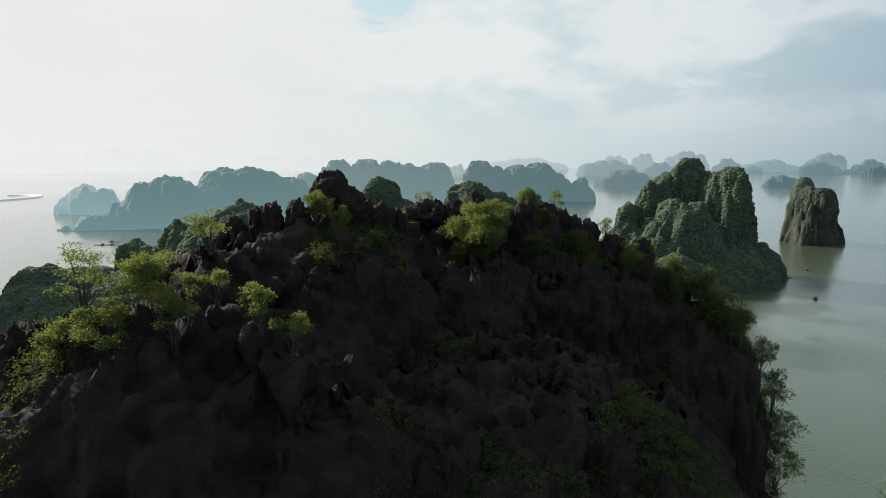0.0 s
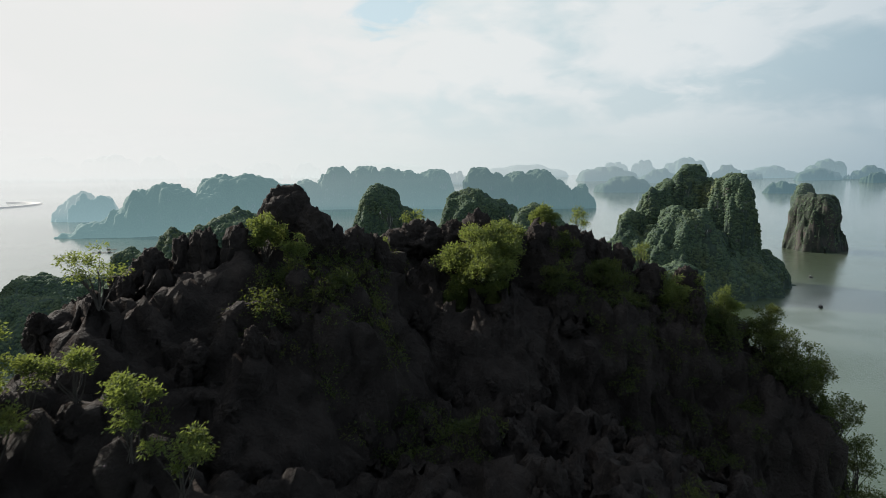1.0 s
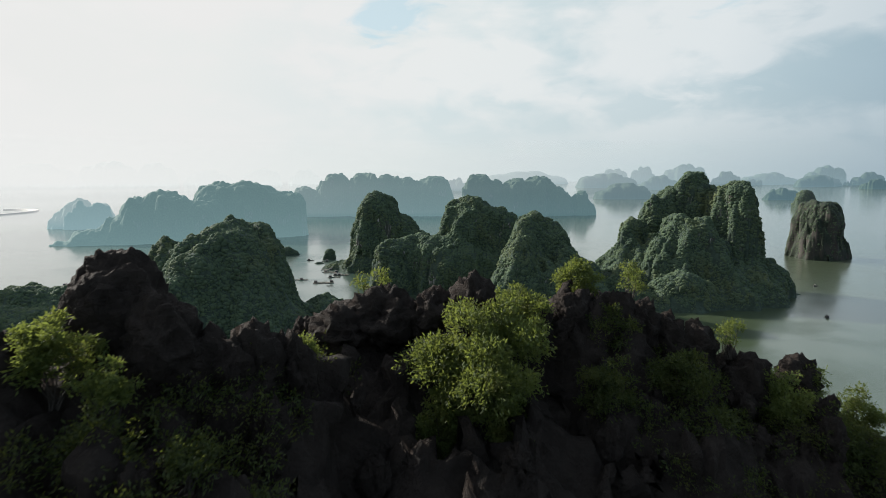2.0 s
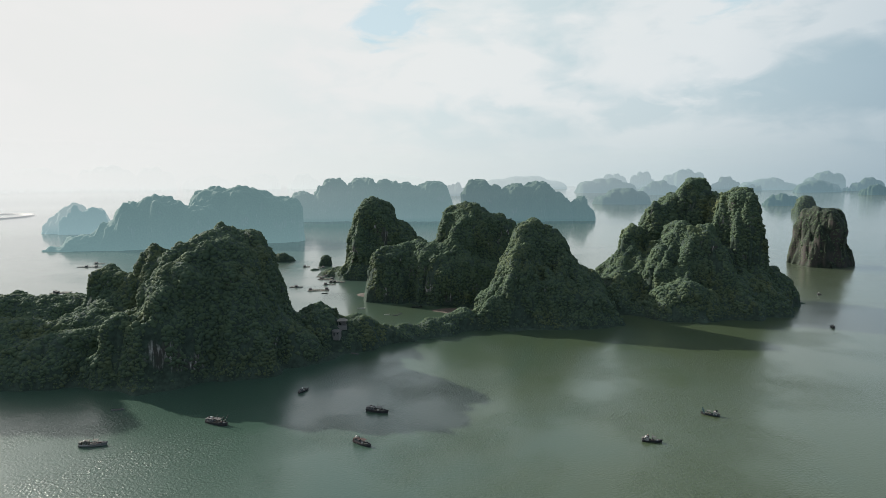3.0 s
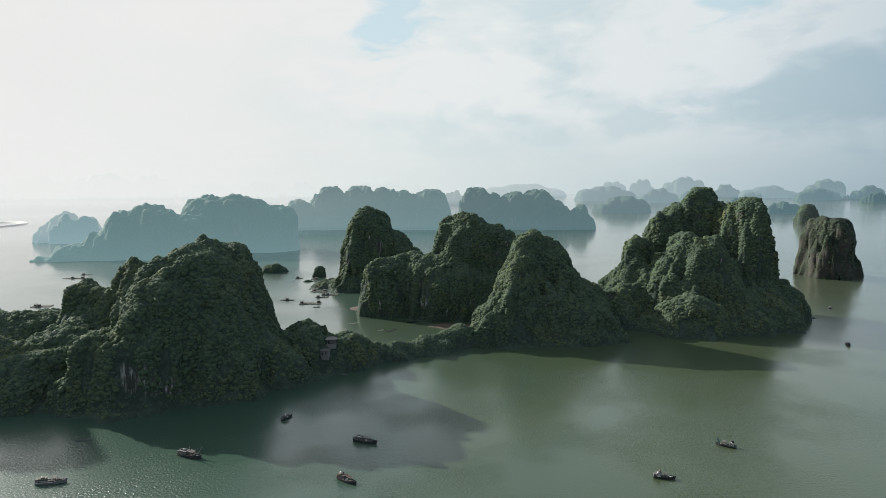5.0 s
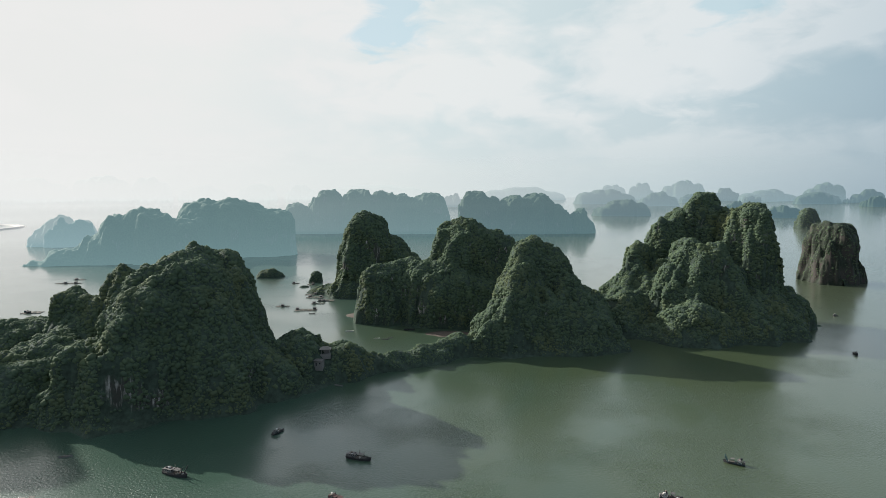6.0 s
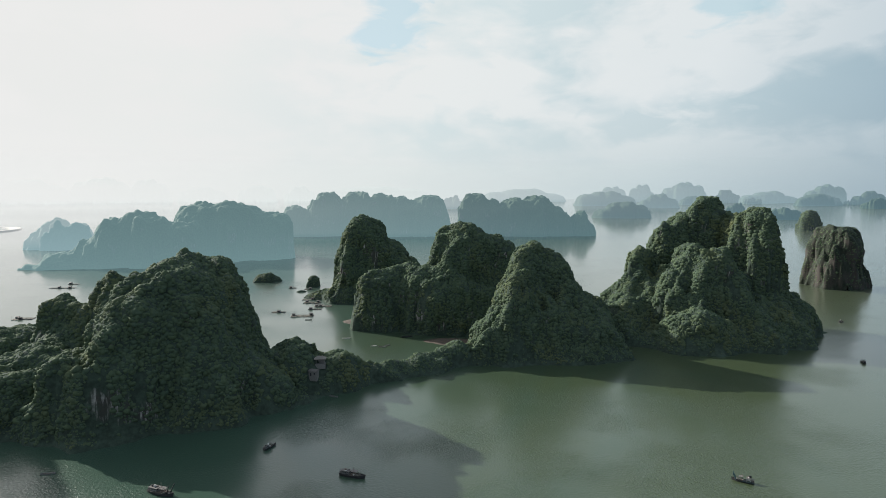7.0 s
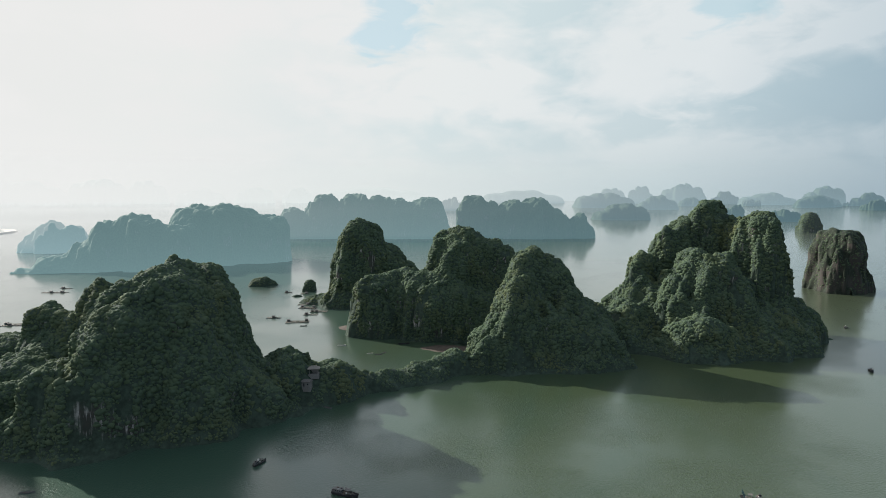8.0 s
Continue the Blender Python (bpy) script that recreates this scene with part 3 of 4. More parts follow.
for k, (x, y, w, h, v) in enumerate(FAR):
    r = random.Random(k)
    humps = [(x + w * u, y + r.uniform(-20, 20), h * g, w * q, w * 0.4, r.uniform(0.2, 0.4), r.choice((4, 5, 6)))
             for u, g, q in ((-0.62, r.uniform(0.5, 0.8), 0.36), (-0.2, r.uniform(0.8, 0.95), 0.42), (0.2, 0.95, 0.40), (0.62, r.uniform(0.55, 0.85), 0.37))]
    distant("backdrop_island", "distant island paled by a painted haze glow", humps, HAZE_GLOWS[v], max(3, w / 22), 30 + k)


def haze_sheet(radius, west, east, tall, density):
    """An added glowing sheet that paints haze between far ranges, thickest towards the sun."""
    m, t, b, out = material("glowing_haze_sheet")
    p = place(t)
    xyz = t.nodes.new("ShaderNodeSeparateXYZ")
    t.links.new(p, xyz.inputs[0])
    way = t.nodes.new("ShaderNodeVectorMath")
    way.operation = "NORMALIZE"
    t.links.new(p, way.inputs[0])
    near = t.nodes.new("ShaderNodeVectorMath")
    near.operation = "DOT_PRODUCT"
    near.inputs[1].default_value = SUN
    t.links.new(way.outputs[0], near.inputs[0])
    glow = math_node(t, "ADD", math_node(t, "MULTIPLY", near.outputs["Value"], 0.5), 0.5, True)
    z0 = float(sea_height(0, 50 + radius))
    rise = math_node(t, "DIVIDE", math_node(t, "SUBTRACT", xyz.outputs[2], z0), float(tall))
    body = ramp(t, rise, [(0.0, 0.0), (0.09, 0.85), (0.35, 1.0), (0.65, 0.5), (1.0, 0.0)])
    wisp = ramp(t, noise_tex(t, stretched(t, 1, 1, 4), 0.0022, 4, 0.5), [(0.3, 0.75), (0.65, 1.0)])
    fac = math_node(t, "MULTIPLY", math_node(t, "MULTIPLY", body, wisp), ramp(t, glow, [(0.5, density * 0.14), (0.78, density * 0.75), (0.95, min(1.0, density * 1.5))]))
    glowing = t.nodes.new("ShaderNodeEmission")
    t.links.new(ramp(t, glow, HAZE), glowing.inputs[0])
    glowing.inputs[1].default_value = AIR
    clear = t.nodes.new("ShaderNodeBsdfTransparent")
    sh = t.nodes.new("ShaderNodeMixShader")
    t.links.new(fac, sh.inputs[0])
    t.links.new(clear.outputs[0], sh.inputs[1])
    t.links.new(glowing.outputs[0], sh.inputs[2])
    t.links.new(sh.outputs[0], out.inputs[0])
    a = np.radians(np.linspace(west, east, 49))
    up = np.linspace(z0, z0 + tall, 7)
    aa, zz = np.meshgrid(a, up, indexing="ij")
    v = np.stack([radius * np.sin(aa), 50 + radius * np.cos(aa), zz], -1).reshape(-1, 3)
    i, j = np.meshgrid(np.arange(48), np.arange(6), indexing="ij")
    f = np.stack([i * 7 + j, (i + 1) * 7 + j, (i + 1) * 7 + j + 1, i * 7 + j + 1], -1).reshape(-1, 4)
    ob = mesh_object("backdrop_haze_sheet", v, f, m, smooth=True)
    tagged(ob, "thin glowing sheet that paints haze before the horizon", "backdrop", kind="structure")


# four see-through emissive shells in place of distance haze
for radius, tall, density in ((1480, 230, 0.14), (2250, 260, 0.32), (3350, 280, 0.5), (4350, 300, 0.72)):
    haze_sheet(radius, -60, 60, tall, density)


# ---- shore: sand of the cove, breakwater far west ----
def sheet(name, cx, cy, rx, ry, h, mat, label, category, seed=1, parent=None, kind=""):
    """A low mound with an uneven edge."""
    nr, nt = 14, 72
    r, a = np.meshgrid(np.linspace(0, 1, nr + 1), np.linspace(0, 2 * np.pi, nt, endpoint=False), indexing="ij")
    edge = 1 + 0.22 * vnoise(np.stack([np.cos(a) * 1.7 + seed, np.sin(a) * 1.7, a * 0], -1).reshape(-1, 3)).reshape(a.shape)
    x, y = rx * r * edge * np.cos(a), ry * r * edge * np.sin(a)
    z = h * (1 - r ** 2) - 0.5 * r + 0.12 * h * vnoise(np.stack([x / 6, y / 6, x * 0 + seed], -1).reshape(-1, 3)).reshape(a.shape)
    v = np.stack([x, y, z], -1).reshape(-1, 3)
    i, j = np.meshgrid(np.arange(nr), np.arange(nt), indexing="ij")
    k = (j + 1) % nt
    f = np.stack([i * nt + j, (i + 1) * nt + j, (i + 1) * nt + k, i * nt + k], -1).reshape(-1, 4)
    ob = mesh_object(name, v, f, mat, smooth=True)
    ob.location = (cx, cy, 0)
    return tagged(ob, label, category, kind=kind)


sheet("beach", 4, 566, 26, 13, 0.9, SAND, "wet reddish tidal sand beside the cove", "beach", 3, kind="structure")
sheet("beach", -86, 640, 10, 14, 0.6, SAND, "rocky tidal flat at the foot of a cliff", "beach", 5, kind="structure")

# ---- NEAR HILL ----
# ---- the near hill: a karst summit that the camera flies over ----
GREEN = "dense bright green leafy shrub among black rocks"
YELLOW = "yellow-green shrub catching the low sun"
THIN = "thin twiggy shrub with sparse yellow leaves"
SHADY = "shrub with slope shade painted into its dark green leaves"
CREST_SHRUBS = [  # x, y, crown middle, radius, leaves, label, dense or sparse
    (-2.1, 34.9, 112.2, 1.75, 17000, GREEN, 0), (-0.9, 37.0, 113.2, 1.05, 3200, GREEN, 0), (0.9, 38.0, 114.05, 0.72, 1800, GREEN, 0), (2.5, 38.3, 113.9, 0.60, 700, THIN, 1),
    (-4.9, 37.3, 114.1, 0.55, 450, THIN, 1), (5.2, 37.5, 112.5, 0.45, 350, THIN, 1), (5.5, 38.6, 112.2, 0.5, 380, THIN, 1), (3.2, 36.0, 111.8, 0.95, 2000, SHADY, 0),
    (6.3, 36.5, 111.0, 0.8, 1500, YELLOW, 0), (9.2, 37.8, 110.2, 0.85, 1500, YELLOW, 0), (10.5, 36.8, 109.3, 1.15, 2400, SHADY, 0), (10.8, 35.0, 108.3, 1.4, 3000, SHADY, 0)]
SLOPE_SHRUBS = [
    (-9.3, 30.2, 114.2, 0.72, 1700, YELLOW, 0), (-8.2, 29.8, 113.8, 0.5, 800, YELLOW, 0), (-6.6, 29.0, 112.9, 0.45, 500, SHADY, 0), (1.7, 36.9, 112.8, 0.8, 1300, SHADY, 0),
    (-14.4, 21.2, 112.7, 1.0, 900, THIN, 1), (-12.3, 21.4, 112.5, 1.25, 3000, YELLOW, 1), (-13.2, 20.3, 111.5, 0.95, 1900, YELLOW, 1), (-12.4, 26.0, 113.6, 0.85, 700, THIN, 1),
    (-10.8, 22.2, 112.4, 0.55, 600, YELLOW, 1), (-11.6, 21.9, 112.3, 0.6, 600, YELLOW, 1), (-14.7, 20.2, 111.0, 0.7, 700, YELLOW, 1), (-11.4, 20.6, 111.8, 0.8, 900, YELLOW, 1)]
SHOULDER_SHRUBS = [
    (-9.3, 21.4, 112.1, 0.72, 800, GREEN, 1), (-9.0, 20.9, 111.7, 0.4, 300, THIN, 1), (-8.0, 20.6, 111.4, 0.58, 700, GREEN, 1), (12.0, 35.0, 106.4, 0.8, 900, SHADY, 0),
    (12.4, 35.0, 104.9, 0.9, 1000, SHADY, 0), (13.0, 35.2, 103.2, 1.1, 1500, SHADY, 0), (13.3, 35.0, 101.4, 1.3, 1700, SHADY, 0), (13.2, 34.8, 99.6, 1.2, 1500, SHADY, 0),
    (13.8, 35.0, 98.0, 1.2, 1500, SHADY, 0), (11.2, 35.0, 107.4, 1.0, 1700, SHADY, 0), (12.0, 35.2, 105.4, 1.1, 1900, SHADY, 0), (7.6, 38.0, 110.9, 0.8, 1200, YELLOW, 0)]
EDGE_SHRUBS = [
    (-5.8, 33.0, 113.5, 0.35, 500, YELLOW, 0), (1.2, 35.2, 111.6, 1.0, 1800, SHADY, 0), (8.2, 36.0, 109.6, 0.9, 1500, SHADY, 0),
    (10.5, 36.2, 108.9, 0.95, 1100, YELLOW, 0), (12.1, 35.8, 107.5, 1.05, 1300, SHADY, 0), (13.3, 35.6, 105.8, 1.15, 1400, SHADY, 0), (14.1, 35.4, 103.9, 1.25, 1500, SHADY, 0),
    (14.4, 35.3, 101.9, 1.35, 1600, SHADY, 0), (14.5, 35.2, 99.8, 1.35, 1500, SHADY, 0), (-1.4, 34.6, 111.0, 0.85, 2000, GREEN, 0), (-3.0, 34.4, 110.9, 0.8, 1700, GREEN, 0)]
SHRUBS = CREST_SHRUBS + SLOPE_SHRUBS + SHOULDER_SHRUBS + EDGE_SHRUBS


HILL_TOPS = [  # x, y, top, half width, half depth
    (-13, 22, 111.5, 4.2, 3.4), (-11.2, 29.7, 113.0, 4.6, 4.0), (-9, 31.8, 113.5, 3.6, 3.2), (-4.8, 37.3, 113.3, 3.8, 3.0),
    (-1, 37.6, 113.0, 4.0, 3.0), (3.2, 38.4, 112.2, 3.2, 3.0), (6.6, 38.4, 110.6, 3.2, 3.2), (8.9, 37.2, 108.6, 1.9, 3.4),
    (-3, 28, 108.6, 7.0, 6.0), (1.5, 31, 106.8, 5.5, 6.0), (-18.5, 24.5, 107.0, 6.0, 6.0), (-9, 22.5, 109.7, 3.6, 3.4), (6, 34, 105.4, 3.4, 4.0)]


def hill_height(x, y):
    z = np.full(x.shape, -50.0)
    for cx, cy, top, rx, ry in HILL_TOPS:
        q = ((x - cx) / rx) ** 2 + ((y - cy) / ry) ** 2
        z = np.maximum(z, top - 1.3 * q - 0.35 * q ** 2.5)
    for cx, cy, mid, rad, _, label, thin in SHRUBS:  # each shrub on the top roots in a hump of its own
        if mid < 108:
            continue
        q = ((x - cx) ** 2 + (y - cy) ** 2) / ((0.8 * rad + 0.4) if cx > 8 or thin else (1.3 * rad + 0.8)) ** 2
        z = np.maximum(z, mid - (0.95 if thin else 0.5) * rad - 0.05 - 0.8 * q - 0.8 * q ** 2)
    return z


def hill_surface(x, y):
    """The ground with its broken limestone relief."""
    p = np.stack([x, y, np.zeros_like(x)], -1).reshape(-1, 3)
    slope = np.hypot(hill_height(x + 0.4, y) - hill_height(x - 0.4, y), hill_height(x, y + 0.4) - hill_height(x, y - 0.4)) / 0.8
    flat = np.clip(1.7 - slope / 1.3, 0.12, 1.0)
    wx = 0.5 * flat * fbm(p / 1.7 + 4, 3).reshape(x.shape)
    wy = 0.5 * flat * fbm(p / 1.7 + 40, 3).reshape(x.shape)
    z = hill_height(x + wx, y + wy)
    ridged = 1 - np.abs(fbm(p / 1.5 + 9, 4, 0.55)).reshape(x.shape)
    crag = np.maximum(0, 1 - 3.2 * np.abs(fbm(p / 0.95 + 21, 3, 0.5))).reshape(x.shape)
    z = z + flat * (0.8 * (ridged - 0.75) + 0.45 * crag ** 1.5 - 0.1 + 0.16 * fbm(p / 0.42, 3).reshape(x.shape))
    return np.maximum(z, 70)


def build_hill():
    top = thing("karst_hill", -2, 31, 0, "black weathered limestone summit with scrub, in shade", "hill")
    off = np.array([-2, 31, 0.0])
    xs, ys = np.arange(-28, 18.01, 0.16), np.arange(12, 46.01, 0.16)
    x, y = np.meshgrid(xs, ys, indexing="ij")
    v = np.stack([x, y, hill_surface(x, y)], -1).reshape(-1, 3)
    n = len(ys)
    gx, gy = np.gradient(v[:, 2].reshape(x.shape), 0.16)
    nrm = np.stack([-gx, -gy, np.ones_like(gx)], -1).reshape(-1, 3)
    nrm /= np.linalg.norm(nrm, axis=1)[:, None]
    pits = 1.1 * (0.5 - 1.6 * np.abs(fbm(v / 1.7 + 3, 4, 0.55))) + 0.3 * fbm(v / 0.5 + 60, 3, 0.6)
    v = v + nrm * (pits * (1 - nrm[:, 2]) ** 1.2)[:, None]
    i, j = np.meshgrid(np.arange(len(xs) - 1), np.arange(n - 1), indexing="ij")
    f = np.stack([i * n + j, (i + 1) * n + j, (i + 1) * n + j + 1, i * n + j + 1], -1).reshape(-1, 4)
    keep = v[f].max(1)[:, 2] > 70.5
    mesh_object("summit", v - off, f[keep], NEAR_ROCK, top, smooth=True)
    body, faces, o = [], [], 0
    for k, sp in enumerate([(-5, 31, 105, 14.5, 11, 0.12, 9), (-16, 25.5, 103, 11, 9, 0.15, 8), (3.0, 34.5, 103, 7.4, 8, 0.06, 9), (-5, 31, 50, 22, 20, 0.3, 5)]):
        bv, bf, bn = tower(sp, 0.6, 0.7, 60 + k)
        bv = bv + bn * (0.9 * (0.4 - 1.5 * np.abs(fbm(bv / 2.4 + k, 4, 0.55))) + 0.3 * fbm(bv / 0.8, 2))[:, None]
        body.append(bv)
        faces.append(bf + o)
        o += len(bv)
    mesh_object("cliff", np.concatenate(body) - off, np.concatenate(faces), NEAR_ROCK, top, smooth=True)
    return top


HILL = build_hill()


def boulder_mesh(name, seed, sub=4, jag=0.28, stretch=1.3):
    """A pitted limestone block, taller than wide, with fluted sides."""
    v, f = ico(sub, seed, 0.0)
    v = v * np.array([1, 1, stretch])
    d = jag * (1 - 1.6 * np.abs(fbm(v * 1.1 + seed * 7.7, 4, 0.55))) - 0.6 * jag * np.abs(fbm(v * 3.2 + seed, 3)) + 0.22 * jag * fbm(v * 8 + seed, 2)
    v = v * (1 + d)[:, None]
    v = v * np.array([1.0, 0.85, 1.0])
    ob = mesh_object(name, v, f, NEAR_ROCK, smooth=True)
    return ob


def boulder(source, x, y, z, size, turn=0.0, tilt=0.0, tall=1.0):
    """A block at a place in the world, as a part of the hill."""
    ob = source.copy()
    scene.collection.objects.link(ob)
    ob.parent = HILL
    ob.matrix_basis = Matrix.Translation((x + 2, y - 31, z)) @ pose(0, 0, 0, tilt, tilt * 0.6, turn) @ Matrix.Diagonal((size, size, size * tall, 1))
    return ob


BLOCKS = [boulder_mesh("boulder", k, 4, 0.36, 1.25) for k in range(5)]
KNOB = boulder_mesh("boulder", 12, 5, 0.17, 1.35)
boulder(KNOB, -9.0, 31.7, 114.35, 0.90, 20, 8, 1.12)
boulder(KNOB, -8.0, 31.3, 113.95, 0.74, 160, -6, 1.12)
for x, y, z, s, tall in ((-2.2, 36.3, 113.7, 0.62, 1.0), (-3.2, 36.6, 113.4, 0.7, 0.7), (-4.6, 36.9, 113.2, 1.0, 0.62), (-5.6, 36.4, 113.0, 0.8, 0.7),
                         (-11.9, 30.2, 113.4, 0.42, 1.5), (-11.2, 30.0, 113.6, 0.42, 1.5), (-10.2, 30.1, 113.5, 0.55, 1.3), (-12.8, 29.6, 113.0, 0.5, 1.2),
                         (-6.6, 32.2, 113.4, 0.55, 1.1), (-6.0, 32.6, 113.2, 0.45, 1.2), (-7.2, 31.6, 113.4, 0.6, 1.1),
                         (0.6, 37.4, 112.9, 0.7, 1.1), (1.9, 37.5, 112.9, 0.6, 1.2), (2.7, 37.7, 112.7, 0.5, 1.3), (3.4, 37.8, 112.3, 0.55, 1.2),
                         (4.3, 37.8, 112.0, 0.65, 1.0), (5.6, 37.3, 111.1, 0.65, 1.1), (7.4, 38.0, 110.9, 0.55, 1.2), (-13.8, 21.8, 110.6, 0.5, 1.3), (-16.8, 22.0, 110.0, 0.8, 1.0)):
    boulder(BLOCKS[int(abs(x * 7)) % 5], x, y, z, s, x * 97, (x * 31) % 24 - 12, tall)
rng = np.random.default_rng(3)
for k in range(230):
    x, y = rng.uniform(-19, 11), rng.uniform(19, 40)
    z = float(hill_surface(np.array([[x]]), np.array([[y]]))[0, 0])
    if z > 106.5 and not (-7 < x < 4 and y > 38.5):
        boulder(BLOCKS[k % 5], x, y, z - 0.02, rng.uniform(0.12, 0.40), rng.uniform(0, 360), rng.uniform(-20, 20), rng.uniform(0.8, 1.6))
for b in (*BLOCKS, KNOB):
    bpy.data.objects.remove(b)


# ---- shrubs on the summit ----
def leaf_cloud(lobes, count, size, seed, droop=0.25):
    """Folded leaves scattered through the outer shell of overlapping lobes: vertices and triangles."""
    r = np.random.default_rng(seed)
    w = np.array([l[3] ** 2 for l in lobes])
    pick = r.choice(len(lobes), count, p=w / w.sum())
    c = np.array([l[:3] for l in lobes])[pick]
    rad = np.array([l[3] for l in lobes])[pick]
    d = r.normal(size=(count, 3))
    d /= np.linalg.norm(d, axis=1)[:, None]
    d[:, 2] = np.where(d[:, 2] < -0.35, -d[:, 2], d[:, 2])
    shell = 0.35 + 0.75 * r.random(count) ** 0.7
    clump = 1 + 0.3 * fbm((c + d * rad[:, None]) * 2.3 + seed, 2)
    p = c + d * (rad * shell * clump)[:, None] * np.array([1, 1, 0.85])
    # leaves stand in tufts at the twig ends
    head = r.integers(0, max(1, count // 6), count)
    p = p[head] + 0.6 * size * r.normal(size=(count, 3))
    d = d[head]
    axis = d + 0.8 * r.normal(size=(count, 3)) + np.array([0, 0, -droop])
    axis /= np.linalg.norm(axis, axis=1)[:, None]
    side = np.cross(axis, r.normal(size=(count, 3)))
    side /= np.linalg.norm(side, axis=1)[:, None]
    up = np.cross(side, axis)
    ln = size * (0.6 + 0.8 * r.random(count))[:, None]
    tip, mid = p + axis * ln, p + axis * ln * 0.45
    a, b = mid + side * ln * 0.20 + up * ln * 0.08, mid - side * ln * 0.20 + up * ln * 0.08
    v = np.stack([p, a, tip, b], 1).reshape(-1, 3)
    k = np.arange(count)[:, None] * 4
    f = np.concatenate([k + np.array([[0, 1, 2]]), k + np.array([[0, 2, 3]])], 1).reshape(-1, 3)
    return v, f


def stem_mesh(paths, r0):
    """Tapered five-sided twigs along the given paths."""
    vs, fs, o = [], [], 0
    for path in paths:
        n = len(path)
        for i, q in enumerate(path):
            t = np.asarray(path[min(i + 1, n - 1)]) - np.asarray(path[max(i - 1, 0)])
            t = t / (np.linalg.norm(t) + 1e-9)
            s = np.cross(t, (0.3, 0.9, 0.1))
            s /= np.linalg.norm(s)
            u = np.cross(t, s)
            rad = r0 * (1 - 0.85 * i / (n - 1))
            for k in range(5):
                vs.append(np.asarray(q) + rad * (math.cos(k * 1.2566) * s + math.sin(k * 1.2566) * u))
        for i in range(n - 1):
            for k in range(5):
                a, b = o + i * 5 + k, o + i * 5 + (k + 1) % 5
                fs.append((a, b, b + 5, a + 5))
        o += n * 5
    return np.array(vs), np.array(fs)


def shrub(x, y, z, radius, leaves, label, seed, mat=None, size=0.13, tall=1.0, sparse=False, ground=None):
    """z: the middle of the crown; its stems reach down to the ground."""
    r = np.random.default_rng(seed)
    if ground is None:
        ground = float(hill_surface(np.array([[x]]), np.array([[y]]))[0, 0]) - 0.1
    ground = min(max(ground, z - radius * 1.3), z - radius * 0.5)
    top = thing("shrub", x, y, ground, label, "shrub", "shrubs on the summit")
    h = z - ground
    lobes = [(0, 0, h, radius * 0.6)]
    for k in range((44 if radius > 1 else 26) if not sparse else (9 if radius < 0.7 else 18)):
        w = r.normal(size=3)
        w /= np.linalg.norm(w)
        w[2] = w[2] if w[2] > (-0.5 if sparse else -0.9) else -w[2]
        q = radius * r.uniform(0.45, 1.0) * w * (1, 1, 0.95 * tall)
        lobes.append((q[0], q[1], max(0.1, h + q[2]), radius * r.uniform(0.20, 0.42 if sparse else 0.36)))
    v, f = leaf_cloud(lobes[1:] if sparse else lobes, leaves, size, seed)
    mesh_object("leaves", v, f, mat or LEAF, top)
    paths = []
    for l in lobes[1:14]:
        bend = r.normal(size=3) * 0.08 * radius
        paths.append([np.array([r.normal() * 0.05, r.normal() * 0.05, -0.1]), np.array(l[:3]) * 0.4 + bend, np.array(l[:3]) * 0.75 + bend * 0.5, np.array(l[:3])])
    for path in paths:
        v, f = stem_mesh([path], 0.010 + 0.012 * radius)
        mesh_object("stem", v, f, TWIG, top, smooth=True)
    return top


for k, (x, y, z, rad, n, label, thin) in enumerate(SHRUBS):
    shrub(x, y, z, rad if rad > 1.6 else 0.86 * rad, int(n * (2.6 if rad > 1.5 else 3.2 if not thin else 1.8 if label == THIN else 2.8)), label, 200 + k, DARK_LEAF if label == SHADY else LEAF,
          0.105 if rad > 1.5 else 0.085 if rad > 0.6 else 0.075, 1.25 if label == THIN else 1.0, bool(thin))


def build_ground_scrub():
    """Low leaves all over the shaded slope."""
    r = np.random.default_rng(91)
    n = 5200
    x, y = r.uniform(-20, 13.5, n), r.uniform(17, 39.5, n)
    z = hill_surface(x[:, None], y[:, None])[:, 0]
    cover = vnoise(np.stack([x / 3.5, y / 3.5, x * 0 + 5], -1)) + 0.05 * (x - 2) + 0.1 + np.where(x < -14, 0.6, 0.0)
    ok = (z > 96) & (cover > 0.22)
    lobes = [(a, b, c, s) for a, b, c, s in zip(x[ok] + 2, y[ok] - 31, z[ok], r.uniform(0.2, 0.55, int(ok.sum())))]
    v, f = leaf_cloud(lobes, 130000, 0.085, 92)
    mesh_object("ground_scrub", v, f, DARK_LEAF, HILL, label="low scrub leaves darkened with painted shade", kind="stuff")


build_ground_scrub()

# ---- boats ----
def box(bm, x, y, z, sx, sy, sz, bevel=0.0, turn=0.0):
    """A block whose base stands at z."""
    m = Matrix.Translation((x, y, z + sz / 2)) @ Matrix.Rotation(radians(turn), 4, "Z") @ Matrix.Diagonal((sx, sy, sz, 1))
    r = bmesh.ops.create_cube(bm, size=1.0, matrix=m)
    if bevel:
        edges = list({e for v in r["verts"] for e in v.link_edges})
        bmesh.ops.bevel(bm, geom=edges, offset=bevel, segments=1, affect="EDGES")


def pole(bm, a, b, r, seg=6):
    a, b = Vector(a), Vector(b)
    m = Matrix.Translation((a + b) / 2) @ (b - a).to_track_quat("Z", "Y").to_matrix().to_4x4()
    bmesh.ops.create_cone(bm, cap_ends=True, segments=seg, radius1=r, radius2=r * 0.7, depth=(b - a).length, matrix=m)


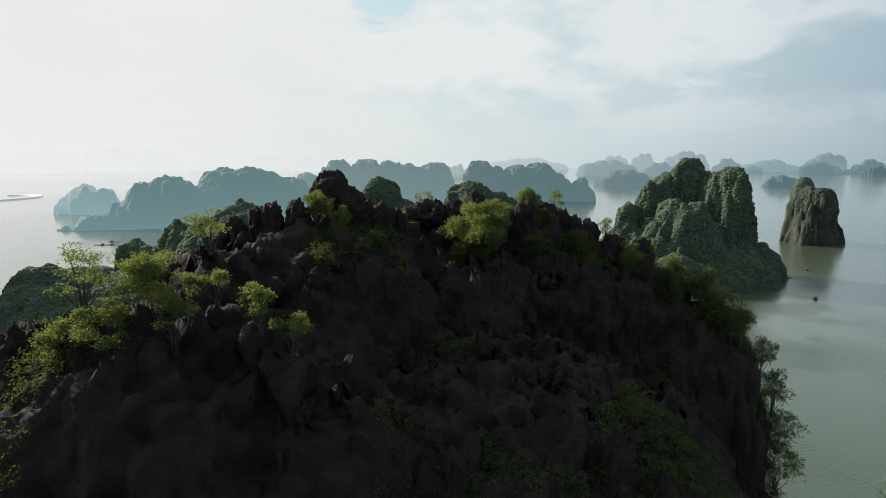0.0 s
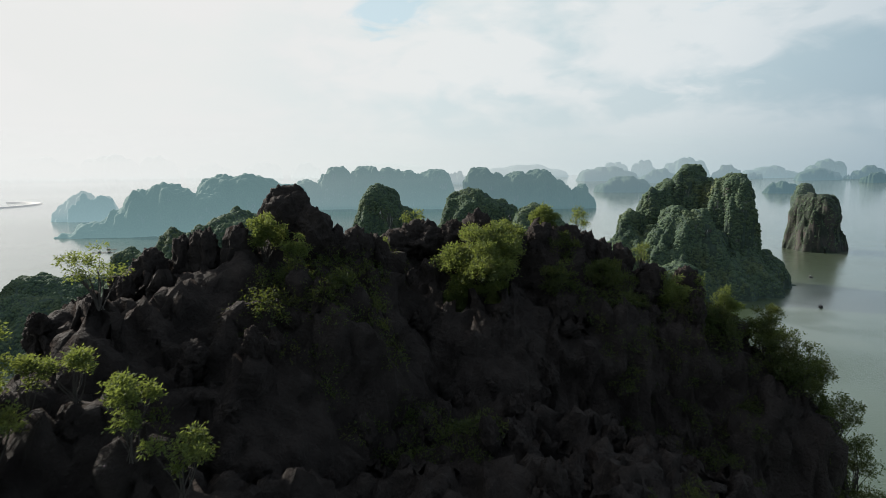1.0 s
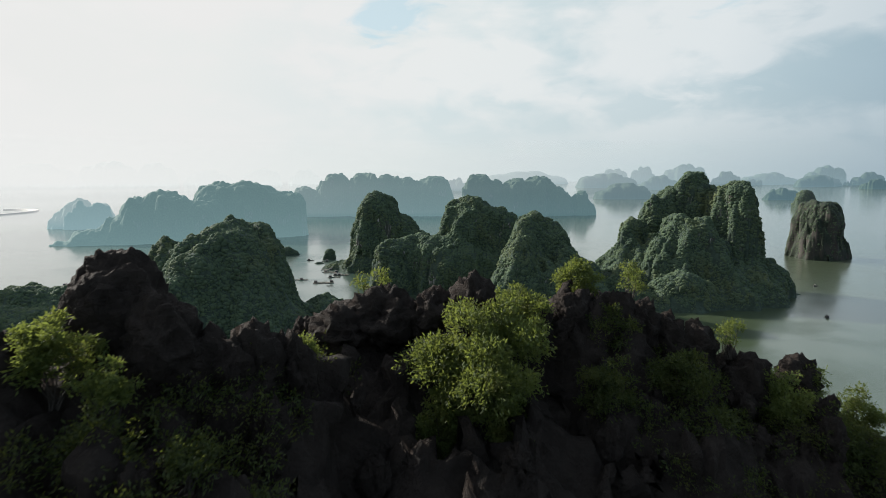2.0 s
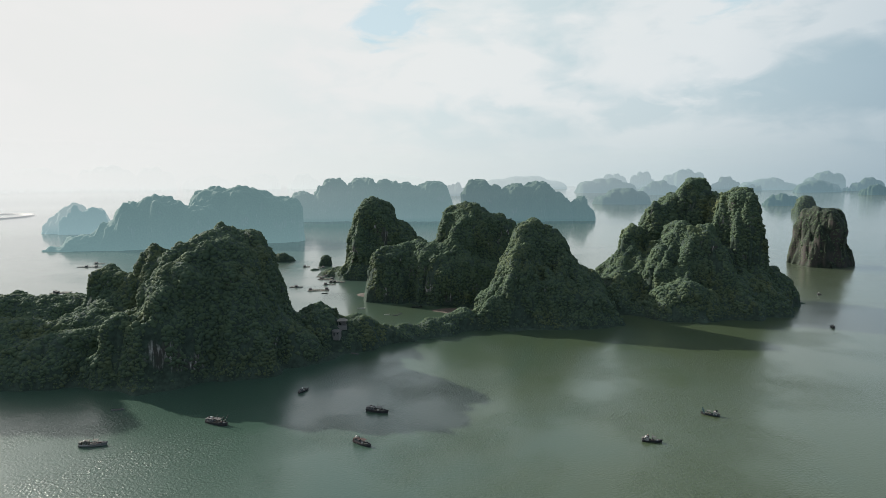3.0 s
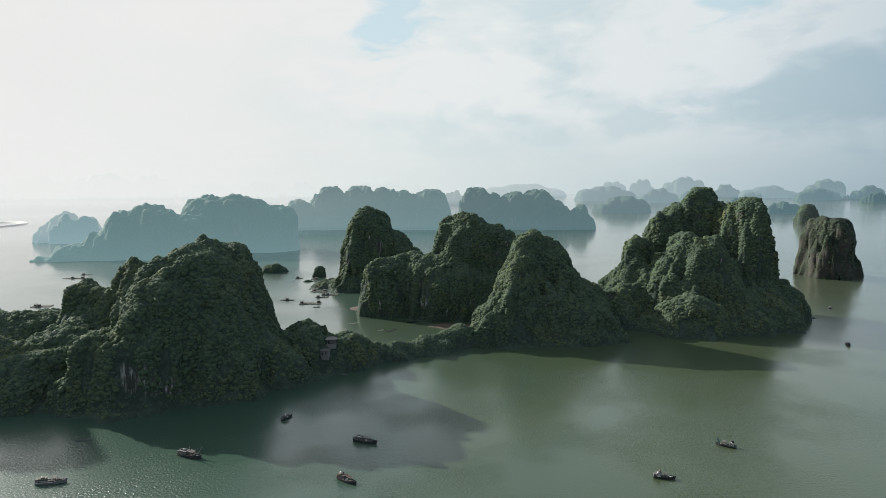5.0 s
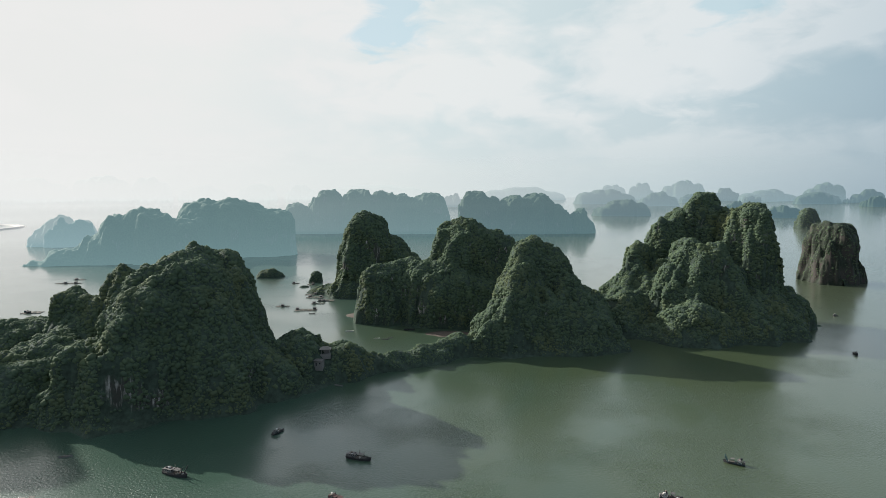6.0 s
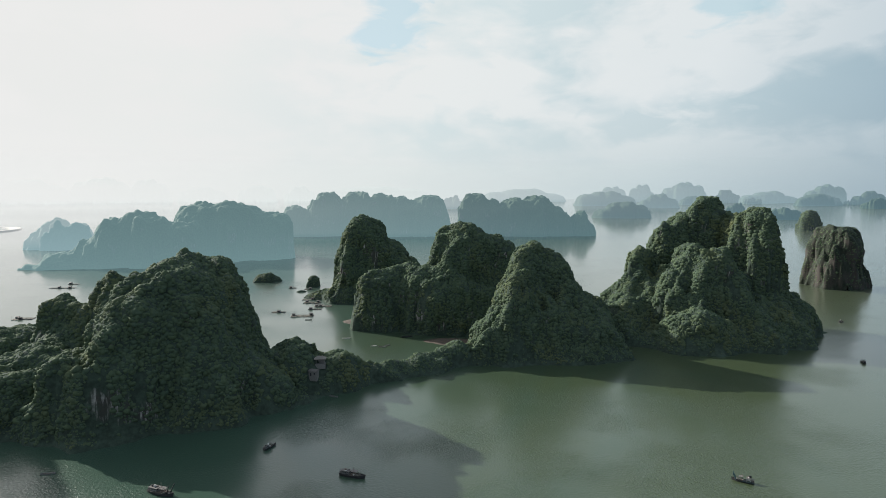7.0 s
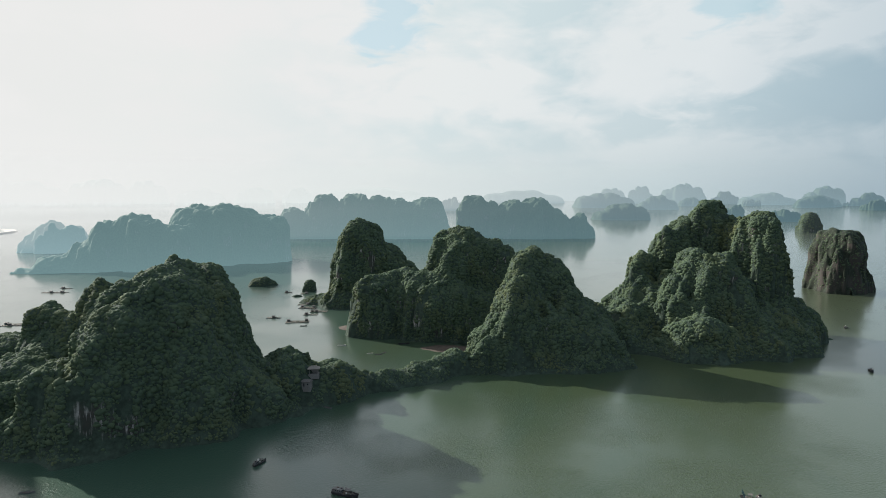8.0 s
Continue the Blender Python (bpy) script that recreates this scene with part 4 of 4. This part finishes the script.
def hull_mesh(length, beam, free):
    """A wooden hull with a full stern, a raised flared bow and a bulwark; bow towards +x."""
    bm = bmesh.new()
    stations, rows = 15, []
    for i in range(stations):
        u = i / (stations - 1)
        x = (u - 0.5) * length
        w = beam / 2 * (0.78 + 0.22 * math.sin(min(1, u * 2.2) * math.pi / 2)) * (1 - max(0, (u - 0.55) / 0.45) ** 2.2)
        w = max(w, 0.03)
        sheer = free * (1 + 0.75 * max(0, u - 0.45) ** 2 / 0.3 + 0.20 * max(0, 0.3 - u) / 0.3)
        rake = 0.5 * free * max(0, (u - 0.8) / 0.2)
        ring = [(x - rake, 0, -0.7), (x - rake * 0.6, w * 0.62, -0.45), (x, w * 0.9, 0.1), (x + rake, w, sheer), (x + rake, w - 0.14 if w > 0.2 else w * 0.5, sheer), (x + rake * 0.5, (w - 0.16) if w > 0.2 else w * 0.4, sheer - 0.45)]
        full = ring + [(a, -b, c) for a, b, c in ring[:0:-1]]
        rows.append([bm.verts.new(p) for p in full])
    n = len(rows[0])
    for a, b in zip(rows, rows[1:]):
        for k in range(n):
            bm.faces.new((a[k], b[k], b[(k + 1) % n], a[(k + 1) % n]))
    bm.faces.new(rows[0][::-1])
    bm.faces.new(rows[-1])
    bmesh.ops.recalc_face_normals(bm, faces=bm.faces)
    return bm


def fishing_boat(x, y, turn, length, label, paint, cabin, roof, booms=2, posts=False, house=0.28, planks=None):
    top = thing("fishing_boat", x, y, 0, label, "boat", "moored fishing boats", turn=turn)
    beam, free = length * 0.29, length * 0.085
    hull = part("hull", hull_mesh(length, beam, free), planks or HULL, top, "weathered wooden hull")
    for side in (-1, 1):
        bm = bmesh.new()
        box(bm, -length * 0.2, side * (beam / 2 - 0.02), free - 0.12, length * 0.6, 0.10, 0.14, 0.02)
        part("rubbing_strake", bm, paint, hull, "painted strake")
    bm = bmesh.new()
    box(bm, -length * 0.06, 0, free - 0.30, length * 0.8, beam * 0.72, 0.08)
    part("deck", bm, DECK, top)
    bm = bmesh.new()
    cx, cl, cw, ch = -length * 0.26, length * house, beam * 0.62, 1.5
    box(bm, cx, 0, free - 0.22, cl, cw, ch, 0.06)
    wheel = part("wheelhouse", bm, cabin, top, "weathered wheelhouse")
    for side in (-1, 1):
        for k in range(3):
            bm = bmesh.new()
            box(bm, cx - cl * 0.3 + k * cl * 0.3, side * (cw / 2 + 0.004), free + 0.55, cl * 0.18, 0.03, 0.42)
            part("window", bm, DARK_GLASS, wheel)
    bm = bmesh.new()
    box(bm, cx + cl / 2 + 0.004, 0, free + 0.55, 0.03, cw * 0.7, 0.42)
    part("window", bm, DARK_GLASS, wheel)
    bm = bmesh.new()
    box(bm, cx + 0.1, 0, free - 0.22 + ch, cl * 1.2, cw * 1.2, 0.12, 0.03)
    part("roof", bm, roof, top)
    bm = bmesh.new()
    box(bm, -length * 0.45, 0, free - 0.1, length * 0.10, beam * 0.6, 1.2, 0.05)
    part("stern_shelter", bm, roof, top)
    for sx in (0.02, 0.16):
        for sy in (-1, 1):
            bm = bmesh.new()
            pole(bm, (length * sx, sy * beam * 0.28, free - 0.3), (length * sx, sy * beam * 0.28, free + 1.55), 0.05)
            part("awning_post", bm, BAMBOO, top)
    bm = bmesh.new()
    m = Matrix.Translation((length * 0.09, 0, free + 1.6)) @ Matrix.Rotation(radians(6), 4, "Y") @ Matrix.Diagonal((length * 0.2, beam * 0.66, 0.06, 1))
    bmesh.ops.create_cube(bm, size=1.0, matrix=m)
    part("awning", bm, roof, top, "sagging canvas awning")
    bm = bmesh.new()
    box(bm, length * 0.06, 0, free - 0.22, length * 0.16, beam * 0.4, 0.5, 0.08)
    part("hatch", bm, DECK, top)
    bm = bmesh.new()
    pole(bm, (length * 0.03, 0, free - 0.3), (length * 0.03, 0, free + length * 0.30), 0.09)
    mast = part("mast", bm, DECK, top)
    for k in range(booms):
        bm = bmesh.new()
        s = (-1) ** k
        pole(bm, (length * 0.03, 0, free + 0.6), (length * 0.03 + length * 0.22 * (1 if k < 2 else -1), s * length * 0.16, free + length * 0.20), 0.06)
        part("boom", bm, BAMBOO, mast)
    if posts:
        for s in (-1, 1):
            bm = bmesh.new()
            pole(bm, (length * 0.30, s * beam * 0.25, free - 0.2), (length * 0.46, s * beam * 0.42, free + length * 0.30), 0.26)
            part("bow_post", bm, paint, top, "tall painted bow post")
    bm = bmesh.new()
    r = random.Random(int(x * 7 + y))
    for k in range(5):
        box(bm, length * r.uniform(0.12, 0.30), beam * r.uniform(-0.22, 0.22), free - 0.24, r.uniform(0.5, 1.0), r.uniform(0.4, 0.8), r.uniform(0.3, 0.7), 0.08, r.uniform(0, 90))
    part("net_heap", bm, RED_CANVAS if r.random() < 0.5 else BAMBOO, top)
    for k in range(9):  # crates and coils on the deck and on the roof
        bm = bmesh.new()
        gx, gz = (length * r.uniform(-0.02, 0.36), free - 0.24) if k < 6 else (cx + cl * r.uniform(-0.45, 0.45), free - 0.12 + ch)
        box(bm, gx, beam * r.uniform(-0.28, 0.28), gz, r.uniform(0.4, 1.0), r.uniform(0.3, 0.8), r.uniform(0.3, 0.9), 0.06, r.uniform(0, 90))
        part("fish_crate", bm, (TIN, STONE_WHITE, DECK, HULL, BAMBOO)[k % 5], top)
    for k in range(5):  # floats and rolled nets along the rail
        bm = bmesh.new()
        gx, gy = length * r.uniform(-0.35, 0.30), beam * r.choice((-0.36, 0.36))
        pole(bm, (gx, gy, free + 0.05), (gx + r.uniform(0.5, 1.3), gy, free + r.uniform(0.1, 0.5)), r.uniform(0.16, 0.28), 8)
        part("rolled_net", bm, (NET, BAMBOO, HULL)[k % 3], top)
    bm = bmesh.new()
    for s in (-1, 1):
        for k in range(7):
            gx = -length * 0.38 + k * length * 0.115
            pole(bm, (gx, s * beam * 0.42, free - 0.2), (gx, s * beam * 0.42, free + 0.45), 0.035, 5)
        pole(bm, (-length * 0.38, s * beam * 0.42, free + 0.45), (length * 0.31, s * beam * 0.42, free + 0.45), 0.03, 5)
    part("railing", bm, paint, top)
    return top


fishing_boat(-37.2, 330, -20, 11.8, "dark wooden fishing boat with a long cabin", HULL, CABIN, TIN, 2)
fishing_boat(-39.5, 292, -34, 9.8, "dark fishing boat with red canvas and high stern", RED_CANVAS, CABIN, RED_CANVAS, 2)
fishing_boat(130.0, 327, 152, 8.6, "blue-green fishing boat with tall bow posts", BLUE_PAINT, STONE_WHITE, TIN, 1, True, 0.2)
fishing_boat(90.6, 296, -10, 8.6, "low dark fishing boat with a pale cabin", HULL, STONE_WHITE, TIN, 0, False, 0.22)
fishing_boat(-81.6, 359, 60, 7.5, "small dark fishing boat with one mast", HULL, CABIN, TIN, 1)
fishing_boat(-158.8, 289.5, 8, 11.5, "sunlit pale fishing boat with stacked gear", STONE_WHITE, BAMBOO, BAMBOO, 2, False, 0.2, CABIN)
fishing_boat(-112.9, 314, -22, 12.5, "shaded fishing boat bristling with bamboo booms", HULL, CABIN, TIN, 4, True)
fishing_boat(303, 508, 80, 6.5, "small dark boat alone on open water", HULL, CABIN, HULL, 0)
fishing_boat(374, 643, 20, 5.5, "small dark boat near a stack", HULL, CABIN, HULL, 0)


def skiff(x, y, turn, length, label, mat):
    top = thing("skiff", x, y, 0, label, "boat", "small open skiffs", turn=turn)
    part("hull", hull_mesh(length, length * 0.27, length * 0.07), mat, top)
    bm = bmesh.new()
    box(bm, -length * 0.02, 0, 0.05, length * 0.7, length * 0.15, 0.08)
    part("floorboard", bm, DECK, top)
    for k in (-0.2, 0.12):
        bm = bmesh.new()
        box(bm, length * k, 0, length * 0.04, 0.3, length * 0.2, 0.07)
        part("thwart", bm, DECK, top)
    return top


for x, y, turn, n, label, mat in ((-80.4, 574, 5, 7, "pale skiff in the green cove", STONE_WHITE), (-54.4, 550, 15, 5, "small skiff in the green cove", STONE_WHITE),
                                  (-47.5, 547, -10, 6, "small skiff in the green cove", CABIN), (-30, 580, 12, 9, "long dark sampan off the sand", HULL),
                                  (-64.3, 431.6, -25, 6, "pale skiff under the shaded shore", CABIN), (-170.3, 330.6, 10, 6, "pale skiff in island shadow", CABIN),
                                  (-128, 645, 5, 6, "dark sampan on bright water", HULL), (-44, 552, 40, 5, "small skiff in the green cove", CABIN)):
    skiff(x, y, turn, n, label, mat)


# ---- floating fish farms ----
def fish_raft(x, y, turn, nx, ny, huts, seed):
    """A lattice of bamboo walkways on drums, with net pens between and huts on top."""
    r = random.Random(seed)
    cell = 4.2
    top = thing("fish_farm_raft", x, y, 0, "floating fish farm of bamboo walkways and huts", "raft", "floating fish farms", turn=turn)
    lx, ly = nx * cell, ny * cell
    for k in range(nx + 1):
        bm = bmesh.new()
        box(bm, k * cell - lx / 2, 0, 0.30, 0.7, ly + 0.7, 0.14)
        part("walkway", bm, BAMBOO, top)
    for k in range(ny + 1):
        bm = bmesh.new()
        box(bm, 0, k * cell - ly / 2, 0.45, lx + 0.7, 0.7, 0.14)
        part("walkway", bm, BAMBOO, top)
    for i in range(nx + 1):
        for j in range(ny + 1):
            bm = bmesh.new()
            pole(bm, (i * cell - lx / 2 - 0.45, j * cell - ly / 2, 0.06), (i * cell - lx / 2 + 0.45, j * cell - ly / 2, 0.06), 0.3, 8)
            part("drum", bm, DRUM, top)
    for i in range(nx):
        for j in range(ny):
            bm = bmesh.new()
            box(bm, (i + 0.5) * cell - lx / 2, (j + 0.5) * cell - ly / 2, 0.10, cell - 0.75, cell - 0.75, 0.16 + 0.1 * ((i + j) % 2), 0.04)
            part("net_cover", bm, NET if (i + 2 * j) % 3 else DECK, top, "slack net over a pen")
    for k in range(huts):
        i, j = r.randrange(nx), r.randrange(ny)
        hx, hy = (i + 0.5) * cell - lx / 2, (j + 0.5) * cell - ly / 2
        bm = bmesh.new()
        box(bm, hx, hy, 0.5, 2.9, 2.5, 1.5, 0.05)
        hut = part("hut", bm, r.choice((BLUE_PAINT, CABIN, CABIN)), top, "plank hut")
        bm = bmesh.new()
        for s in (-1, 1):
            m = Matrix.Translation((hx, hy + s * 0.75, 2.2)) @ Matrix.Rotation(radians(-s * 20), 4, "X") @ Matrix.Diagonal((3.3, 1.75, 0.1, 1))
            bmesh.ops.create_cube(bm, size=1.0, matrix=m)
        part("roof", bm, TIN, hut, "rusty tin roof")
        bm = bmesh.new()
        box(bm, hx + 0.4, hy - 1.27, 0.55, 0.7, 0.06, 1.3)
        part("door", bm, HULL, hut)
    for k in range(3):
        i = r.uniform(-0.5, 0.5)
        bm = bmesh.new()
        pole(bm, (i * lx, -ly / 2, 0.4), (i * lx + r.uniform(-0.5, 0.5), -ly / 2, r.uniform(2.5, 5)), 0.07)
        part("net_pole", bm, BAMBOO, top)
    return top


for k, (x, y, turn, nx, ny, huts) in enumerate(((-138, 663, 8, 5, 2, 3), (-166, 681, 3, 3, 1, 1), (-144, 733, -6, 4, 2, 2), (-128, 714, 4, 4, 2, 2), (-133, 697, 2, 3, 1, 1),
                                                (-190, 831, 10, 2, 1, 1), (-168, 822, 0, 2, 1, 1), (-476, 826, 4, 7, 1, 2), (-481, 857, 0, 3, 1, 1),
                                                (-400, 646, 10, 4, 2, 3), (-372, 596, 5, 3, 2, 2), (-110, 728, 12, 3, 1, 1), (-152, 751, 3, 3, 1, 1))):
    fish_raft(x, y, turn, nx, ny, huts, 300 + k)


# ---- shore rocks, pavilion ----
for k, (x, y, h, r) in enumerate(((-172, 803, 5, 9), (-156, 797, 4, 10), (-98, 636, 1.6, 5), (-92, 628, 1.8, 4), (-100, 648, 1.5, 6), (-78, 604, 1.6, 4), (-88, 655, 1.4, 5), (12, 556, 1.5, 4), (330, 600, 4, 7), (-95, 641, 1.0, 3), (-90, 622, 1.1, 3), (-84, 618, 1.2, 3.5), (-103, 639, 0.9, 3), (-82, 611, 1.3, 3), (-97, 655, 1.1, 4))):
    island("shore_rock", "low dark tidal rock at the water's edge", [(x, y, h, r, r * 0.7, 0.3, 3)], 0.5, 0.25, 0, 1, None, "shore rocks", 70 + k, category="rock")


def pavilion(x, y, z, turn):
    top = thing("pavilion", x, y, z, "small white shrine pavilion among trees by the shore", "pavilion", turn=turn)
    bm = bmesh.new()
    box(bm, 0, 0, -2.5, 6.4, 4.6, 3.0, 0.08)
    part("plinth", bm, GREY_STONE, top)
    for sx in (-1, 1):
        for sy in (-1, 1):
            bm = bmesh.new()
            pole(bm, (sx * 2.4, sy * 1.6, 0.5), (sx * 2.4, sy * 1.6, 3.7), 0.24, 10)
            part("column", bm, GREY_STONE, top)
    bm = bmesh.new()
    box(bm, 0, 1.5, 0.5, 4.6, 0.3, 3.0)
    part("back_wall", bm, GREY_STONE, top)
    bm = bmesh.new()
    ring = [[bm.verts.new((sx * w, sy * d, h)) for sx, sy in ((-1, -1), (1, -1), (1, 1), (-1, 1))] for w, d, h in ((3.6, 2.7, 3.6), (3.6, 2.7, 3.75), (2.2, 1.2, 4.5), (1.7, 0.15, 5.2))]
    for a, b in zip(ring, ring[1:]):
        for k in range(4):
            bm.faces.new((a[k], a[(k + 1) % 4], b[(k + 1) % 4], b[k]))
    bm.faces.new(ring[0][::-1])
    bm.faces.new(ring[-1])
    part("roof", bm, ROOF_TILE, top, "dull tiled roof with swept eaves")
    return top


pavilion(-74.3, 442.5, ground_at(LONG, -74.3, 442.5) + 0.6, 8)


def shore_house(x, y, z, turn, wide):
    top = thing("shore_house", x, y, z, "small grey masonry hut among trees by the shore", "hut", turn=turn)
    bm = bmesh.new()
    box(bm, 0, 0, -3.0, wide, 3.6, 6.0, 0.06)
    wall = part("wall", bm, GREY_STONE, top)
    bm = bmesh.new()
    box(bm, wide * 0.24, -1.82, 1.2, 0.8, 0.08, 0.9)
    part("window", bm, DARK_GLASS, wall)
    bm = bmesh.new()
    box(bm, -wide * 0.22, -1.82, 0.1, 0.9, 0.08, 1.9)
    part("door", bm, HULL, wall)
    bm = bmesh.new()
    ring = [[bm.verts.new((sx * w, sy * d, h)) for sx, sy in ((-1, -1), (1, -1), (1, 1), (-1, 1))] for w, d, h in ((wide * 0.58, 2.2, 3.0), (wide * 0.58, 2.2, 3.12), (wide * 0.46, 0.1, 4.2))]
    for a, b in zip(ring, ring[1:]):
        for k in range(4):
            bm.faces.new((a[k], a[(k + 1) % 4], b[(k + 1) % 4], b[k]))
    bm.faces.new(ring[0][::-1])
    bm.faces.new(ring[-1])
    part("roof", bm, TIN, top, "dull tin roof")


shore_house(-77.0, 436.0, ground_at(LONG, -77.0, 436.0), -14, 5.2)


def breakwater():
    """A pale curved causeway enclosing a lagoon, far off in the glare."""
    bm = bmesh.new()
    rows = []
    for k in range(61):
        a = radians(-200 + k * 5.2)
        cx, cy = 118 * math.cos(a), 175 * math.sin(a)
        out = Vector((math.cos(a) / 118, math.sin(a) / 175, 0)).normalized()
        rows.append([bm.verts.new((cx + out.x * w, cy + out.y * w, z)) for w, z in ((-16, -1), (-9, 3.2), (9, 3.2), (16, -1))])
    for a, b in zip(rows, rows[1:]):
        for k in range(3):
            bm.faces.new((a[k], a[k + 1], b[k + 1], b[k]))
    bmesh.ops.recalc_face_normals(bm, faces=bm.faces)
    top = thing("breakwater", -1390, 1800, 0, "pale curved stone causeway far off in glare", "breakwater", kind="structure")
    part("embankment", bm, STONE_WHITE, top)


breakwater()
island("wooded_point", "sunlit green wooded point at the water's edge", [(158, 205, 6, 13, 12, 0.4, 4), (168, 208, 12, 14, 14, 0.4, 4)], 0.9, 0.7, 0.8, 1.3, seed=90, category="land")
